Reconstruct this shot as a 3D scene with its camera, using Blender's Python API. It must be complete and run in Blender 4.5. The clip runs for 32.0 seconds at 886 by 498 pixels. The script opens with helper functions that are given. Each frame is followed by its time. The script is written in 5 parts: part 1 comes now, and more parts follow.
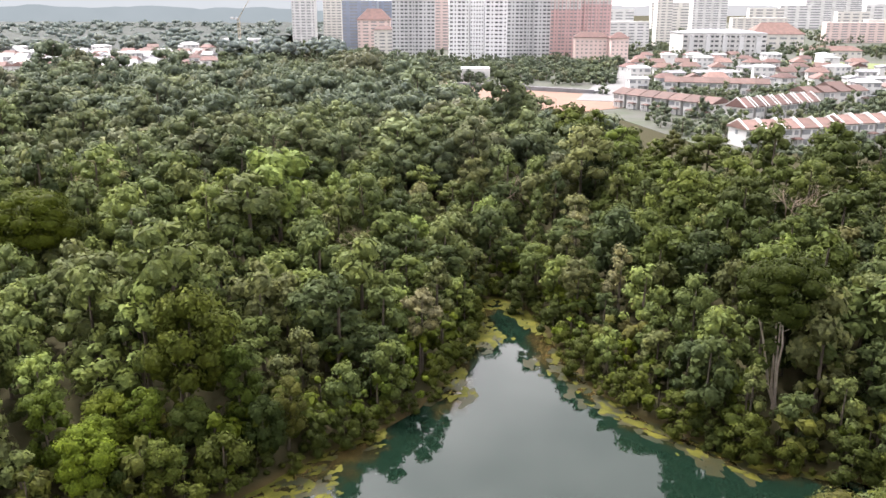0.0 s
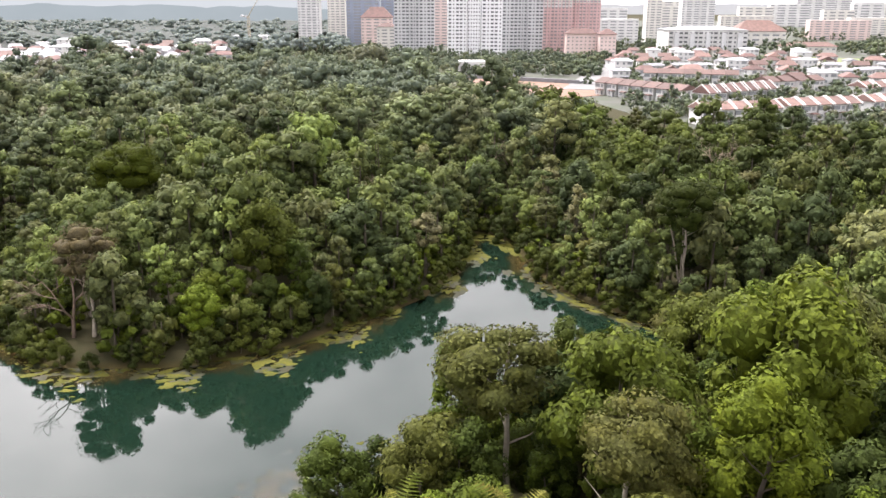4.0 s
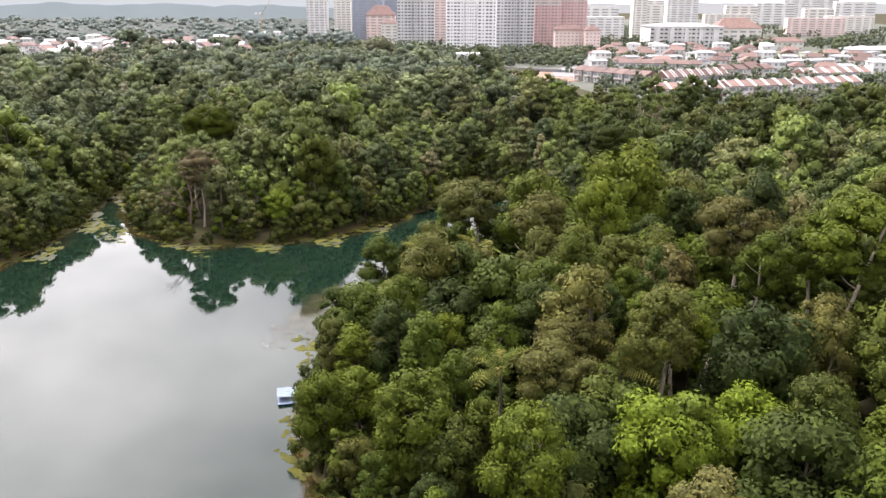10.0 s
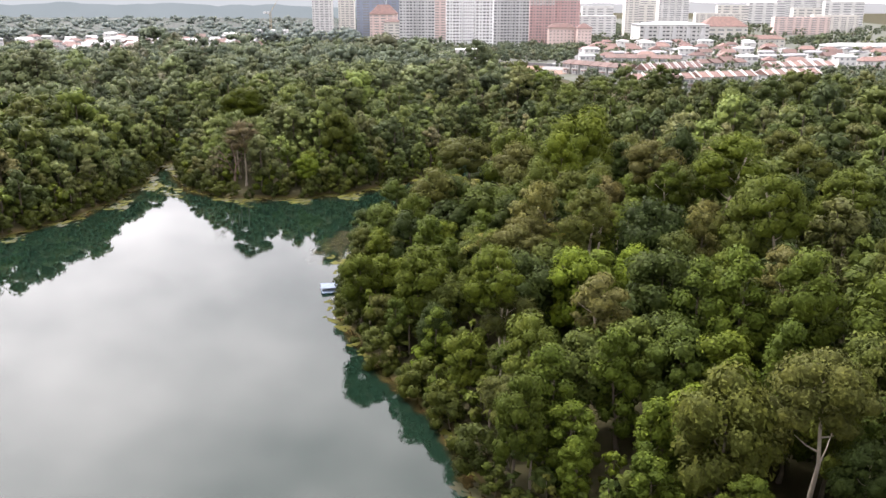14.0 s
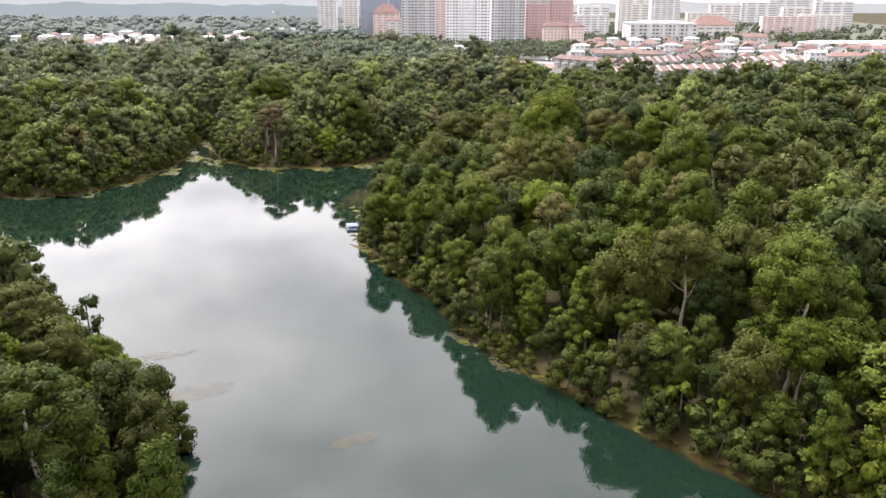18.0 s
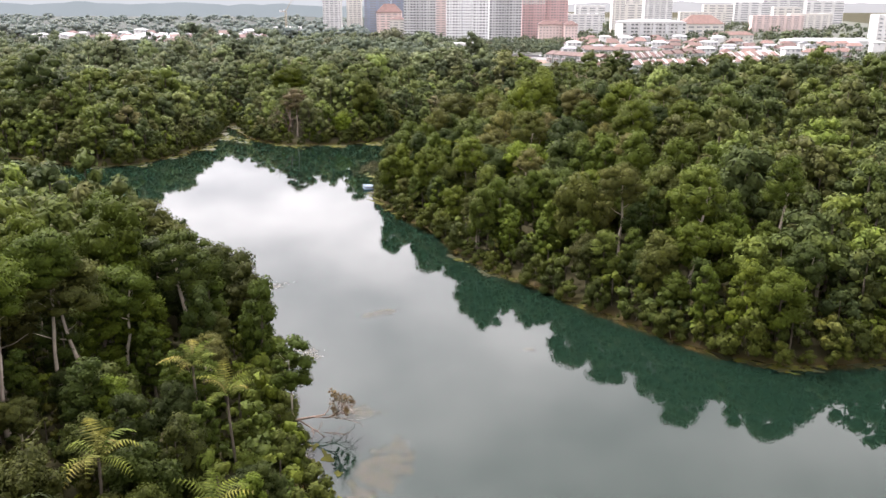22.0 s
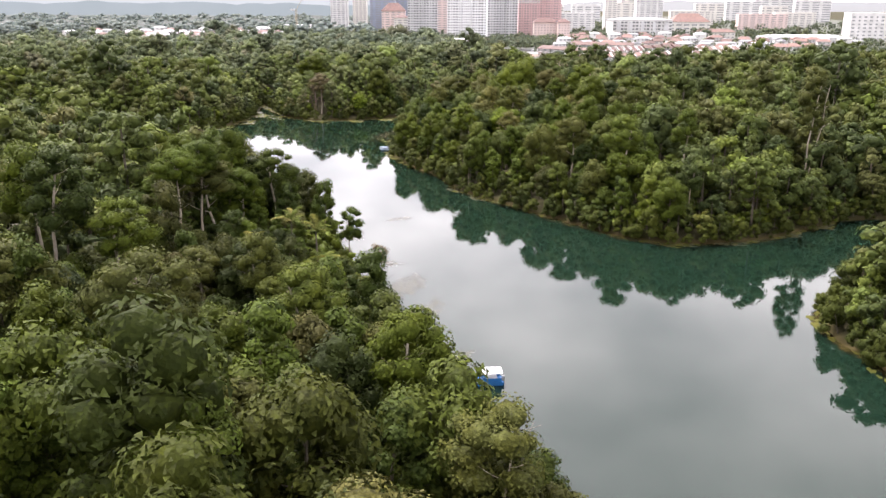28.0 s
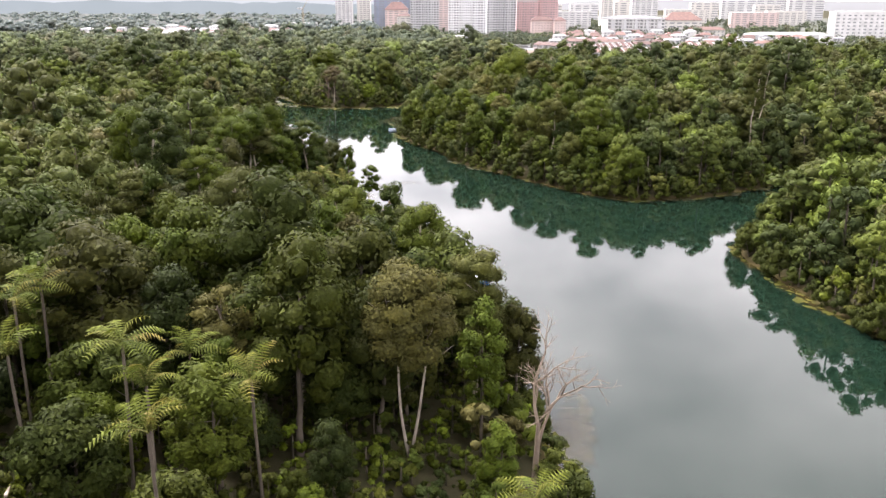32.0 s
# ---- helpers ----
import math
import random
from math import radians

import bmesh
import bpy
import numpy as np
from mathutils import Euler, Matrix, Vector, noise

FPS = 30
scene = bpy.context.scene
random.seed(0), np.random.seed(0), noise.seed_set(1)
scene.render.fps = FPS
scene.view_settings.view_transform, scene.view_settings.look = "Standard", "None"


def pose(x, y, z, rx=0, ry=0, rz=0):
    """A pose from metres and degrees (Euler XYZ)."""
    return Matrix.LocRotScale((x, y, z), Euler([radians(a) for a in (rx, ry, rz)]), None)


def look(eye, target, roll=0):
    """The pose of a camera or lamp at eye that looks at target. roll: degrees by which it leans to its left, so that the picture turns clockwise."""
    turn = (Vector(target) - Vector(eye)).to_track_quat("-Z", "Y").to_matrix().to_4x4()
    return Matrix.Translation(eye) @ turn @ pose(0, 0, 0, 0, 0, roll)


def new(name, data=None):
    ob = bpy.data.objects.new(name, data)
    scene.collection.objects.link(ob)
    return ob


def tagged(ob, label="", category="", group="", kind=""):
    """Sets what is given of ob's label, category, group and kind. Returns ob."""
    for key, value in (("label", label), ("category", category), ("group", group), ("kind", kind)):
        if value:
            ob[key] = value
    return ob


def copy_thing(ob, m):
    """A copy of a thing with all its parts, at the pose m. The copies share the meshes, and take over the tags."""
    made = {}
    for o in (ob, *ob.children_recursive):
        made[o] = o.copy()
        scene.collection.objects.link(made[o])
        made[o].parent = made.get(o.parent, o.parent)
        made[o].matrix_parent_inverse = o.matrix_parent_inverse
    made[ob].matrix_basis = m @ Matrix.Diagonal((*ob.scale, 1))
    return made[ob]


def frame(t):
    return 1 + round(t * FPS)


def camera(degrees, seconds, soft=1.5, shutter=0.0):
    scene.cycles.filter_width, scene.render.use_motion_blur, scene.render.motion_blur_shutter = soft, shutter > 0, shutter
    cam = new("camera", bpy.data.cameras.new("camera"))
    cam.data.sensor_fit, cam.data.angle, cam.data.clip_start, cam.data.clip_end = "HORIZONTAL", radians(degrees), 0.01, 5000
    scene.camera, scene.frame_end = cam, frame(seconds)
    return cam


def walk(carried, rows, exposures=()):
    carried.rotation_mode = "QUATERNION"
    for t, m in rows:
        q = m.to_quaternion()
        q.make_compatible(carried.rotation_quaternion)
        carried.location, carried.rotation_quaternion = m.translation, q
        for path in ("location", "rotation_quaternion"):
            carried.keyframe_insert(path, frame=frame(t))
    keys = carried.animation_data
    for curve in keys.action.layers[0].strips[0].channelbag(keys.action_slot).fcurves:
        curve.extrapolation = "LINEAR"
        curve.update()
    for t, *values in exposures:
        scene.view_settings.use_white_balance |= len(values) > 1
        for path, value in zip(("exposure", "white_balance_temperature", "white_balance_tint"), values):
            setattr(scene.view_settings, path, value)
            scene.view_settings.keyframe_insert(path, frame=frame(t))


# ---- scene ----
from collections import defaultdict

# ---------------------------------------------------------------- camera: a drone that backs away over the lake
cam = camera(56.0, 32.0)
ROWS = [
    (0, 0.00, 0.00, 57.10, -16.398, -0.001), (2, 0.05, -23.21, 56.87, -16.436, -0.031),
    (4, 0.10, -46.56, 56.66, -16.466, -0.055), (6, 0.14, -70.01, 56.46, -16.488, -0.075),
    (8, 0.19, -93.54, 56.28, -16.504, -0.090), (10, 0.24, -117.11, 56.12, -16.516, -0.100),
    (12, 0.29, -140.71, 55.97, -16.524, -0.104), (14, 0.34, -164.28, 55.84, -16.529, -0.104),
    (16, 0.38, -187.82, 55.73, -16.533, -0.099), (18, 0.43, -211.29, 55.63, -16.537, -0.090),
    (20, 0.48, -234.66, 55.55, -16.542, -0.075), (22, 0.53, -257.91, 55.49, -16.549, -0.055),
    (24, 0.58, -280.99, 55.44, -16.559, -0.031), (26, 0.62, -303.90, 55.41, -16.574, -0.001),
    (28, 0.67, -326.58, 55.39, -16.595, 0.033), (30, 0.72, -349.03, 55.39, -16.622, 0.073),
    (32, 0.77, -371.20, 55.41, -16.658, 0.117),
]
ROLL = 0.144
EXPOSURE = 1.5
walk(cam, [(t, pose(x, y, z, 90 + pitch, 0, yaw) @ pose(0, 0, 0, 0, 0, ROLL)) for t, x, y, z, pitch, yaw in ROWS],
     exposures=[(0, EXPOSURE + 0.08, 6450, 16.5), (10, EXPOSURE, 6450, 17.5), (17, EXPOSURE, 6450, 18), (32, EXPOSURE + 0.22, 6450, 20)])

# ---------------------------------------------------------------- light: a bright, thinly overcast sky
SUN_ELEVATION, SUN_AZIMUTH = 56.0, 322.0      # azimuth clockwise from +y
world = bpy.data.worlds.new("sky")
scene.world = world
world.use_nodes = True
wn, wl = world.node_tree.nodes, world.node_tree.links
wn.clear()
w_out, w_bg = wn.new("ShaderNodeOutputWorld"), wn.new("ShaderNodeBackground")
sky = wn.new("ShaderNodeTexSky")
sky.sky_type, sky.sun_disc = "NISHITA", False
sky.sun_elevation, sky.sun_rotation = radians(SUN_ELEVATION), radians(SUN_AZIMUTH)
sky.air_density, sky.dust_density = 1.0, 3.0
w_co, w_sep = wn.new("ShaderNodeTexCoord"), wn.new("ShaderNodeSeparateXYZ")
w_add, w_dx, w_dy, w_com = wn.new("ShaderNodeMath"), wn.new("ShaderNodeMath"), wn.new("ShaderNodeMath"), wn.new("ShaderNodeCombineXYZ")
w_abs = wn.new("ShaderNodeMath")
w_abs.operation = "ABSOLUTE"
w_add.operation, w_dx.operation, w_dy.operation = "ADD", "DIVIDE", "DIVIDE"
w_add.inputs[1].default_value = 0.22
wl.new(w_co.outputs["Generated"], w_sep.inputs[0])
wl.new(w_sep.outputs["Z"], w_abs.inputs[0])
wl.new(w_abs.outputs[0], w_add.inputs[0])
wl.new(w_sep.outputs["X"], w_dx.inputs[0])
wl.new(w_sep.outputs["Y"], w_dy.inputs[0])
wl.new(w_add.outputs[0], w_dx.inputs[1])
wl.new(w_add.outputs[0], w_dy.inputs[1])
wl.new(w_dx.outputs[0], w_com.inputs["X"])
wl.new(w_dy.outputs[0], w_com.inputs["Y"])
w_noise, w_ramp, w_mix = wn.new("ShaderNodeTexNoise"), wn.new("ShaderNodeValToRGB"), wn.new("ShaderNodeMix")
w_noise.inputs["Scale"].default_value, w_noise.inputs["Detail"].default_value = 1.9, 5.0
w_noise.inputs["Roughness"].default_value = 0.5
wl.new(w_com.outputs[0], w_noise.inputs["Vector"])
w_ramp.color_ramp.elements[0].position, w_ramp.color_ramp.elements[1].position = 0.36, 0.68
w_ramp.color_ramp.elements[0].color = (0.68, 0.675, 0.69, 1)
w_ramp.color_ramp.elements[1].color = (1.40, 1.365, 1.335, 1)
wl.new(w_noise.outputs["Fac"], w_ramp.inputs[0])
# the veiled sun: the cloud grows brighter towards it, and towards the zenith
_e, _a = radians(SUN_ELEVATION), radians(SUN_AZIMUTH)
SUN_DIR = Vector((math.sin(_a) * math.cos(_e), math.cos(_a) * math.cos(_e), math.sin(_e)))
w_dot, w_max, w_pow, w_glow, w_up, w_sum = wn.new("ShaderNodeVectorMath"), wn.new("ShaderNodeMath"), wn.new("ShaderNodeMath"), wn.new("ShaderNodeMath"), wn.new("ShaderNodeMath"), wn.new("ShaderNodeMath")
w_dot.operation, w_max.operation, w_pow.operation, w_glow.operation, w_up.operation, w_sum.operation = "DOT_PRODUCT", "MAXIMUM", "POWER", "MULTIPLY_ADD", "MULTIPLY", "ADD"
w_dot.inputs[1].default_value = SUN_DIR
wl.new(w_co.outputs["Generated"], w_dot.inputs[0])
wl.new(w_dot.outputs["Value"], w_max.inputs[0])
w_max.inputs[1].default_value = 0.0
wl.new(w_max.outputs[0], w_pow.inputs[0])
w_pow.inputs[1].default_value = 7.0
wl.new(w_pow.outputs[0], w_glow.inputs[0])
w_glow.inputs[1].default_value, w_glow.inputs[2].default_value = 27.0, 8.2
wl.new(w_abs.outputs[0], w_up.inputs[0])
w_up.inputs[1].default_value = 3.5
wl.new(w_glow.outputs[0], w_sum.inputs[0])
wl.new(w_up.outputs[0], w_sum.inputs[1])
w_cloud = wn.new("ShaderNodeVectorMath")
w_cloud.operation = "SCALE"
wl.new(w_ramp.outputs[0], w_cloud.inputs[0])
wl.new(w_sum.outputs[0], w_cloud.inputs["Scale"])
w_mix.data_type = "RGBA"
w_mix.inputs["Factor"].default_value = 0.92
wl.new(sky.outputs[0], w_mix.inputs["A"])
wl.new(w_cloud.outputs[0], w_mix.inputs["B"])
wl.new(w_mix.outputs["Result"], w_bg.inputs["Color"])
w_bg.inputs["Strength"].default_value = 0.11
wl.new(w_bg.outputs[0], w_out.inputs[0])

sun = new("sun", bpy.data.lights.new("sun", "SUN"))
sun.data.energy, sun.data.angle, sun.data.color = 3.0, radians(12), (1.0, 0.95, 0.86)
sun.matrix_basis = look(SUN_DIR * 900, (0, 0, 0))


# ---------------------------------------------------------------- materials
def node_material(name):
    m = bpy.data.materials.new(name)
    m.use_nodes = True
    n, l = m.node_tree.nodes, m.node_tree.links
    n.clear()
    out, bsdf = n.new("ShaderNodeOutputMaterial"), n.new("ShaderNodeBsdfPrincipled")
    l.new(bsdf.outputs[0], out.inputs[0])
    return m, n, l, bsdf, out


def surface(name, colour, second=None, rough=0.7, metal=0.0, scale=0.6, fine=9.0, vary=0.25, bump=0.2, per_object=0.0, shine=0.3):
    """A weathered surface: two colours in broad stains, fine grain on top, a little relief."""
    m, n, l, bsdf, out = node_material(name)
    second = second or tuple(c * 0.72 for c in colour)
    co, big, small, mix = n.new("ShaderNodeTexCoord"), n.new("ShaderNodeTexNoise"), n.new("ShaderNodeTexNoise"), n.new("ShaderNodeMix")
    big.inputs["Scale"].default_value, big.inputs["Detail"].default_value = scale, 5
    small.inputs["Scale"].default_value, small.inputs["Detail"].default_value = fine, 3
    l.new(co.outputs["Object"], big.inputs["Vector"])
    l.new(co.outputs["Object"], small.inputs["Vector"])
    mix.data_type = "RGBA"
    mix.inputs["A"].default_value, mix.inputs["B"].default_value = (*colour, 1), (*second, 1)
    ramp = n.new("ShaderNodeMapRange")
    ramp.inputs["From Min"].default_value, ramp.inputs["From Max"].default_value = 0.35, 0.68
    l.new(big.outputs["Fac"], ramp.inputs["Value"])
    l.new(ramp.outputs[0], mix.inputs["Factor"])
    gain = n.new("ShaderNodeMapRange")
    gain.inputs["To Min"].default_value, gain.inputs["To Max"].default_value = 1 - vary, 1 + vary
    l.new(small.outputs["Fac"], gain.inputs["Value"])
    mul = n.new("ShaderNodeVectorMath")
    mul.operation = "SCALE"
    l.new(mix.outputs["Result"], mul.inputs[0])
    if per_object:
        info, own, both = n.new("ShaderNodeObjectInfo"), n.new("ShaderNodeMapRange"), n.new("ShaderNodeMath")
        own.inputs["To Min"].default_value, own.inputs["To Max"].default_value = 1 - per_object, 1 + per_object
        l.new(info.outputs["Random"], own.inputs["Value"])
        both.operation = "MULTIPLY"
        l.new(own.outputs[0], both.inputs[0])
        l.new(gain.outputs[0], both.inputs[1])
        l.new(both.outputs[0], mul.inputs["Scale"])
    else:
        l.new(gain.outputs[0], mul.inputs["Scale"])
    l.new(mul.outputs[0], bsdf.inputs["Base Color"])
    bsdf.inputs["Roughness"].default_value, bsdf.inputs["Metallic"].default_value = rough, metal
    bsdf.inputs["Specular IOR Level"].default_value = shine
    if bump:
        b = n.new("ShaderNodeBump")
        b.inputs["Strength"].default_value, b.inputs["Distance"].default_value = bump, 0.05
        l.new(small.outputs["Fac"], b.inputs["Height"])
        l.new(b.outputs[0], bsdf.inputs["Normal"])
    return m


LEAF_RAMP = [(0.0, (0.015, 0.023, 0.006)), (0.15, (0.025, 0.035, 0.007)), (0.30, (0.034, 0.047, 0.005)), (0.45, (0.038, 0.041, 0.010)), (0.60, (0.026, 0.038, 0.007)),
             (0.72, (0.050, 0.066, 0.006)), (0.82, (0.036, 0.046, 0.010)), (0.90, (0.056, 0.080, 0.007)), (0.96, (0.058, 0.052, 0.020)), (1.0, (0.042, 0.059, 0.007))]


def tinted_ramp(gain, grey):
    """The same mixed greens, lighter or darker, hazed towards blue-grey by the share grey."""
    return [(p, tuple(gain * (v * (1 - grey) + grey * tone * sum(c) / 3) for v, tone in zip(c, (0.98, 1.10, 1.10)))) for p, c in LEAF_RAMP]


# haze is put into the mid wood's colours: paler and greyer
MID_HAZE_RAMP, REST_RAMP, BANK_RAMP = tinted_ramp(2.25, 0.52), tinted_ramp(1.42, 0.16), tinted_ramp(0.70, 0.0)


def leaf_material(name, ramp_stops, attribute=False, translucent=0.2, rough=0.65, grain=5.0, spread=(0.82, 1.2), relief=0.35, tones=(0.7, 1.3)):
    """Foliage: one hue a tree, each spray a little lighter or darker, light shining through."""
    m, n, l, bsdf, out = node_material(name)
    if attribute:
        src = n.new("ShaderNodeAttribute")
        src.attribute_name = "tint"
        value = src.outputs["Fac"]
    else:
        src = n.new("ShaderNodeObjectInfo")
        value = src.outputs["Random"]
    ramp = n.new("ShaderNodeValToRGB")
    els = ramp.color_ramp.elements
    els[0].position, els[0].color = ramp_stops[0][0], (*ramp_stops[0][1], 1)
    els[1].position, els[1].color = ramp_stops[-1][0], (*ramp_stops[-1][1], 1)
    for p, c in ramp_stops[1:-1]:
        e = els.new(p)
        e.color = (*c, 1)
    l.new(value, ramp.inputs[0])
    geo, gain, mul = n.new("ShaderNodeNewGeometry"), n.new("ShaderNodeMapRange"), n.new("ShaderNodeVectorMath")
    gain.inputs["To Min"].default_value, gain.inputs["To Max"].default_value = spread
    l.new(geo.outputs["Random Per Island"], gain.inputs["Value"])
    mul.operation = "SCALE"
    l.new(ramp.outputs[0], mul.inputs[0])
    l.new(gain.outputs[0], mul.inputs["Scale"])
    noise_t, warm = n.new("ShaderNodeTexNoise"), n.new("ShaderNodeMix")
    co = n.new("ShaderNodeTexCoord")
    noise_t.inputs["Scale"].default_value, noise_t.inputs["Detail"].default_value = 0.55, 2
    l.new(co.outputs["Object"], noise_t.inputs["Vector"])
    warm.data_type, warm.blend_type = "RGBA", "MULTIPLY"
    warm.inputs["B"].default_value = (1.14, 1.08, 0.8, 1)
    mr = n.new("ShaderNodeMapRange")
    mr.inputs["From Min"].default_value, mr.inputs["From Max"].default_value = 0.4, 0.65
    l.new(noise_t.outputs["Fac"], mr.inputs["Value"])
    l.new(mr.outputs[0], warm.inputs["Factor"])
    l.new(mul.outputs[0], warm.inputs["A"])
    # single leaves within a spray: each its own tone and tilt
    cells, tone, leafy, tilt = n.new("ShaderNodeTexVoronoi"), n.new("ShaderNodeMapRange"), n.new("ShaderNodeVectorMath"), n.new("ShaderNodeBump")
    cells.inputs["Scale"].default_value = grain
    l.new(co.outputs["Object"], cells.inputs["Vector"])
    cell_value = n.new("ShaderNodeSeparateColor")
    l.new(cells.outputs["Color"], cell_value.inputs[0])
    tone.inputs["To Min"].default_value, tone.inputs["To Max"].default_value = tones
    l.new(cell_value.outputs[0], tone.inputs["Value"])
    leafy.operation = "SCALE"
    l.new(warm.outputs["Result"], leafy.inputs[0])
    l.new(tone.outputs[0], leafy.inputs["Scale"])
    tilt.inputs["Strength"].default_value, tilt.inputs["Distance"].default_value = relief, 0.9 / grain
    l.new(cells.outputs["Distance"], tilt.inputs["Height"])
    l.new(tilt.outputs[0], bsdf.inputs["Normal"])
    l.new(leafy.outputs[0], bsdf.inputs["Base Color"])
    bsdf.inputs["Roughness"].default_value = rough
    bsdf.inputs["Specular IOR Level"].default_value = 0.06
    tr, add = n.new("ShaderNodeBsdfTranslucent"), n.new("ShaderNodeMixShader")
    l.new(leafy.outputs[0], tr.inputs["Color"])
    add.inputs[0].default_value = translucent
    l.new(bsdf.outputs[0], add.inputs[1])
    l.new(tr.outputs[0], add.inputs[2])
    l.new(add.outputs[0], out.inputs[0])
    return m


LEAF_REST = leaf_material("foliage_of_the_side_wood", REST_RAMP, attribute=True, grain=3.0, spread=(0.85, 1.17), relief=0.35, tones=(0.74, 1.26))
LEAF_LOW = leaf_material("low_foliage", tinted_ramp(1.15, 0.0), attribute=True, grain=4.0, spread=(0.8, 1.2))
LEAF = leaf_material("foliage", tinted_ramp(1.2, 0.0))
LEAF_FAR = leaf_material("hazed_foliage_of_the_wood", MID_HAZE_RAMP, attribute=True, grain=2.6, spread=(0.85, 1.17), relief=0.35, tones=(0.74, 1.26))
# far leaves paler and greyer than near ones: haze put into the colour
HAZED_WOOD_RAMP = [(0, (0.056, 0.072, 0.056)), (0.3, (0.070, 0.090, 0.062)), (0.6, (0.078, 0.096, 0.072)), (0.85, (0.090, 0.112, 0.064)), (1, (0.092, 0.094, 0.070))]
LEAF_FAR_HAZE = leaf_material("hazed_foliage_of_the_far_wood", HAZED_WOOD_RAMP, attribute=True, grain=1.6, spread=(0.88, 1.12), relief=0.5, tones=(0.66, 1.34))
LEAF_STAND = leaf_material("foliage_of_the_dark_stand", tinted_ramp(1.25, 0.2), attribute=True, grain=3.0, spread=(0.85, 1.17), relief=0.35, tones=(0.74, 1.26))
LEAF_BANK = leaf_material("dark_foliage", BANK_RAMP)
# a milder share of haze in the colour of the closer wood
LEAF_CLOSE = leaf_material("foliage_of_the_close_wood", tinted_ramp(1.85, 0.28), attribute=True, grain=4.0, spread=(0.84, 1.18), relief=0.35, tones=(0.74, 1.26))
LEAF_PALE = leaf_material("pale_foliage", [(0, (0.036, 0.042, 0.011)), (0.5, (0.047, 0.052, 0.013)), (1, (0.056, 0.053, 0.017))])
LEAF_VINE = leaf_material("climbing_foliage", [(0, (0.019, 0.029, 0.006)), (0.5, (0.030, 0.045, 0.006)), (1, (0.049, 0.070, 0.008))])
LEAF_RUSSET = leaf_material("russet_foliage", [(0, (0.062, 0.052, 0.028)), (1, (0.070, 0.056, 0.032))])
LEAF_WITHERED = leaf_material("withered_foliage", [(0, (0.075, 0.055, 0.030)), (0.5, (0.090, 0.062, 0.036)), (1, (0.060, 0.056, 0.022))])
LEAF_PALM = leaf_material("palm_foliage", [(0, (0.046, 0.064, 0.013)), (0.6, (0.070, 0.086, 0.017)), (1, (0.105, 0.092, 0.030))], grain=3.0)
LEAF_SHRUB = leaf_material("shrub_foliage", [(0, (0.022, 0.030, 0.007)), (0.5, (0.034, 0.043, 0.008)), (1, (0.046, 0.056, 0.010))])
# blue-grey haze put into the leaf colours of the distant wood
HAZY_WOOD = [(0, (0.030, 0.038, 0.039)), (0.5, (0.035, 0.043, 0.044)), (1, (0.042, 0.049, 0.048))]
CANOPY_HAZY = leaf_material("hazed_foliage_of_distant_canopy", HAZY_WOOD, attribute=True, grain=0.7, spread=(0.94, 1.06), relief=0.3, tones=(0.8, 1.2))
# crowns lighter than the canopy between them, evening out contrast as haze does
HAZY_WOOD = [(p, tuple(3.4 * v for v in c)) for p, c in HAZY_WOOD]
LEAF_HAZY = leaf_material("hazed_foliage_of_distant_wood", HAZY_WOOD, attribute=True, grain=0.7, spread=(0.94, 1.06), relief=0.15, tones=(0.88, 1.12))
BARK = surface("bark", (0.085, 0.070, 0.052), (0.050, 0.040, 0.030), rough=0.9, scale=0.8, fine=14, vary=0.4, bump=0.5)
PALE_BARK = surface("pale_bark", (0.27, 0.235, 0.19), (0.17, 0.14, 0.11), rough=0.85, scale=0.7, fine=10, vary=0.35, bump=0.4)
DEAD_WOOD = surface("dead_wood", (0.22, 0.19, 0.16), (0.13, 0.11, 0.09), rough=0.9, scale=0.9, fine=12, vary=0.4, bump=0.5)
DEAD_TWIG = surface("dead_twigs", (0.10, 0.07, 0.052), (0.14, 0.10, 0.078), rough=0.9, scale=1.5, fine=12, vary=0.4, bump=0.3)
WEED = surface("sunken_weed", (0.022, 0.020, 0.007), (0.010, 0.014, 0.006), rough=0.5, scale=0.4, fine=3, vary=0.5, bump=0.3, shine=0.15)
ALGAE = surface("algae_mat", (0.064, 0.062, 0.010), (0.030, 0.033, 0.007), rough=0.75, scale=0.5, fine=5, vary=0.5, bump=0.5, per_object=0.2, shine=0.06)


def water_material():
    m, n, l, bsdf, out = node_material("lake_water")
    co, a, b, add, bump = n.new("ShaderNodeTexCoord"), n.new("ShaderNodeTexNoise"), n.new("ShaderNodeTexNoise"), n.new("ShaderNodeMath"), n.new("ShaderNodeBump")
    a.inputs["Scale"].default_value, b.inputs["Scale"].default_value = 0.9, 0.05
    a.inputs["Detail"].default_value = 3
    l.new(co.outputs["Object"], a.inputs["Vector"])
    l.new(co.outputs["Object"], b.inputs["Vector"])
    add.operation = "MULTIPLY"
    l.new(a.outputs["Fac"], add.inputs[0])
    l.new(b.outputs["Fac"], add.inputs[1])
    bump.inputs["Strength"].default_value, bump.inputs["Distance"].default_value = 0.05, 0.02
    l.new(add.outputs[0], bump.inputs["Height"])
    l.new(bump.outputs[0], bsdf.inputs["Normal"])
    murk, mix = n.new("ShaderNodeTexNoise"), n.new("ShaderNodeMix")
    murk.inputs["Scale"].default_value, murk.inputs["Detail"].default_value = 0.03, 4
    l.new(co.outputs["Object"], murk.inputs["Vector"])
    mix.data_type = "RGBA"
    mix.inputs["A"].default_value, mix.inputs["B"].default_value = (0.0032, 0.0098, 0.0060, 1), (0.0042, 0.0104, 0.0066, 1)
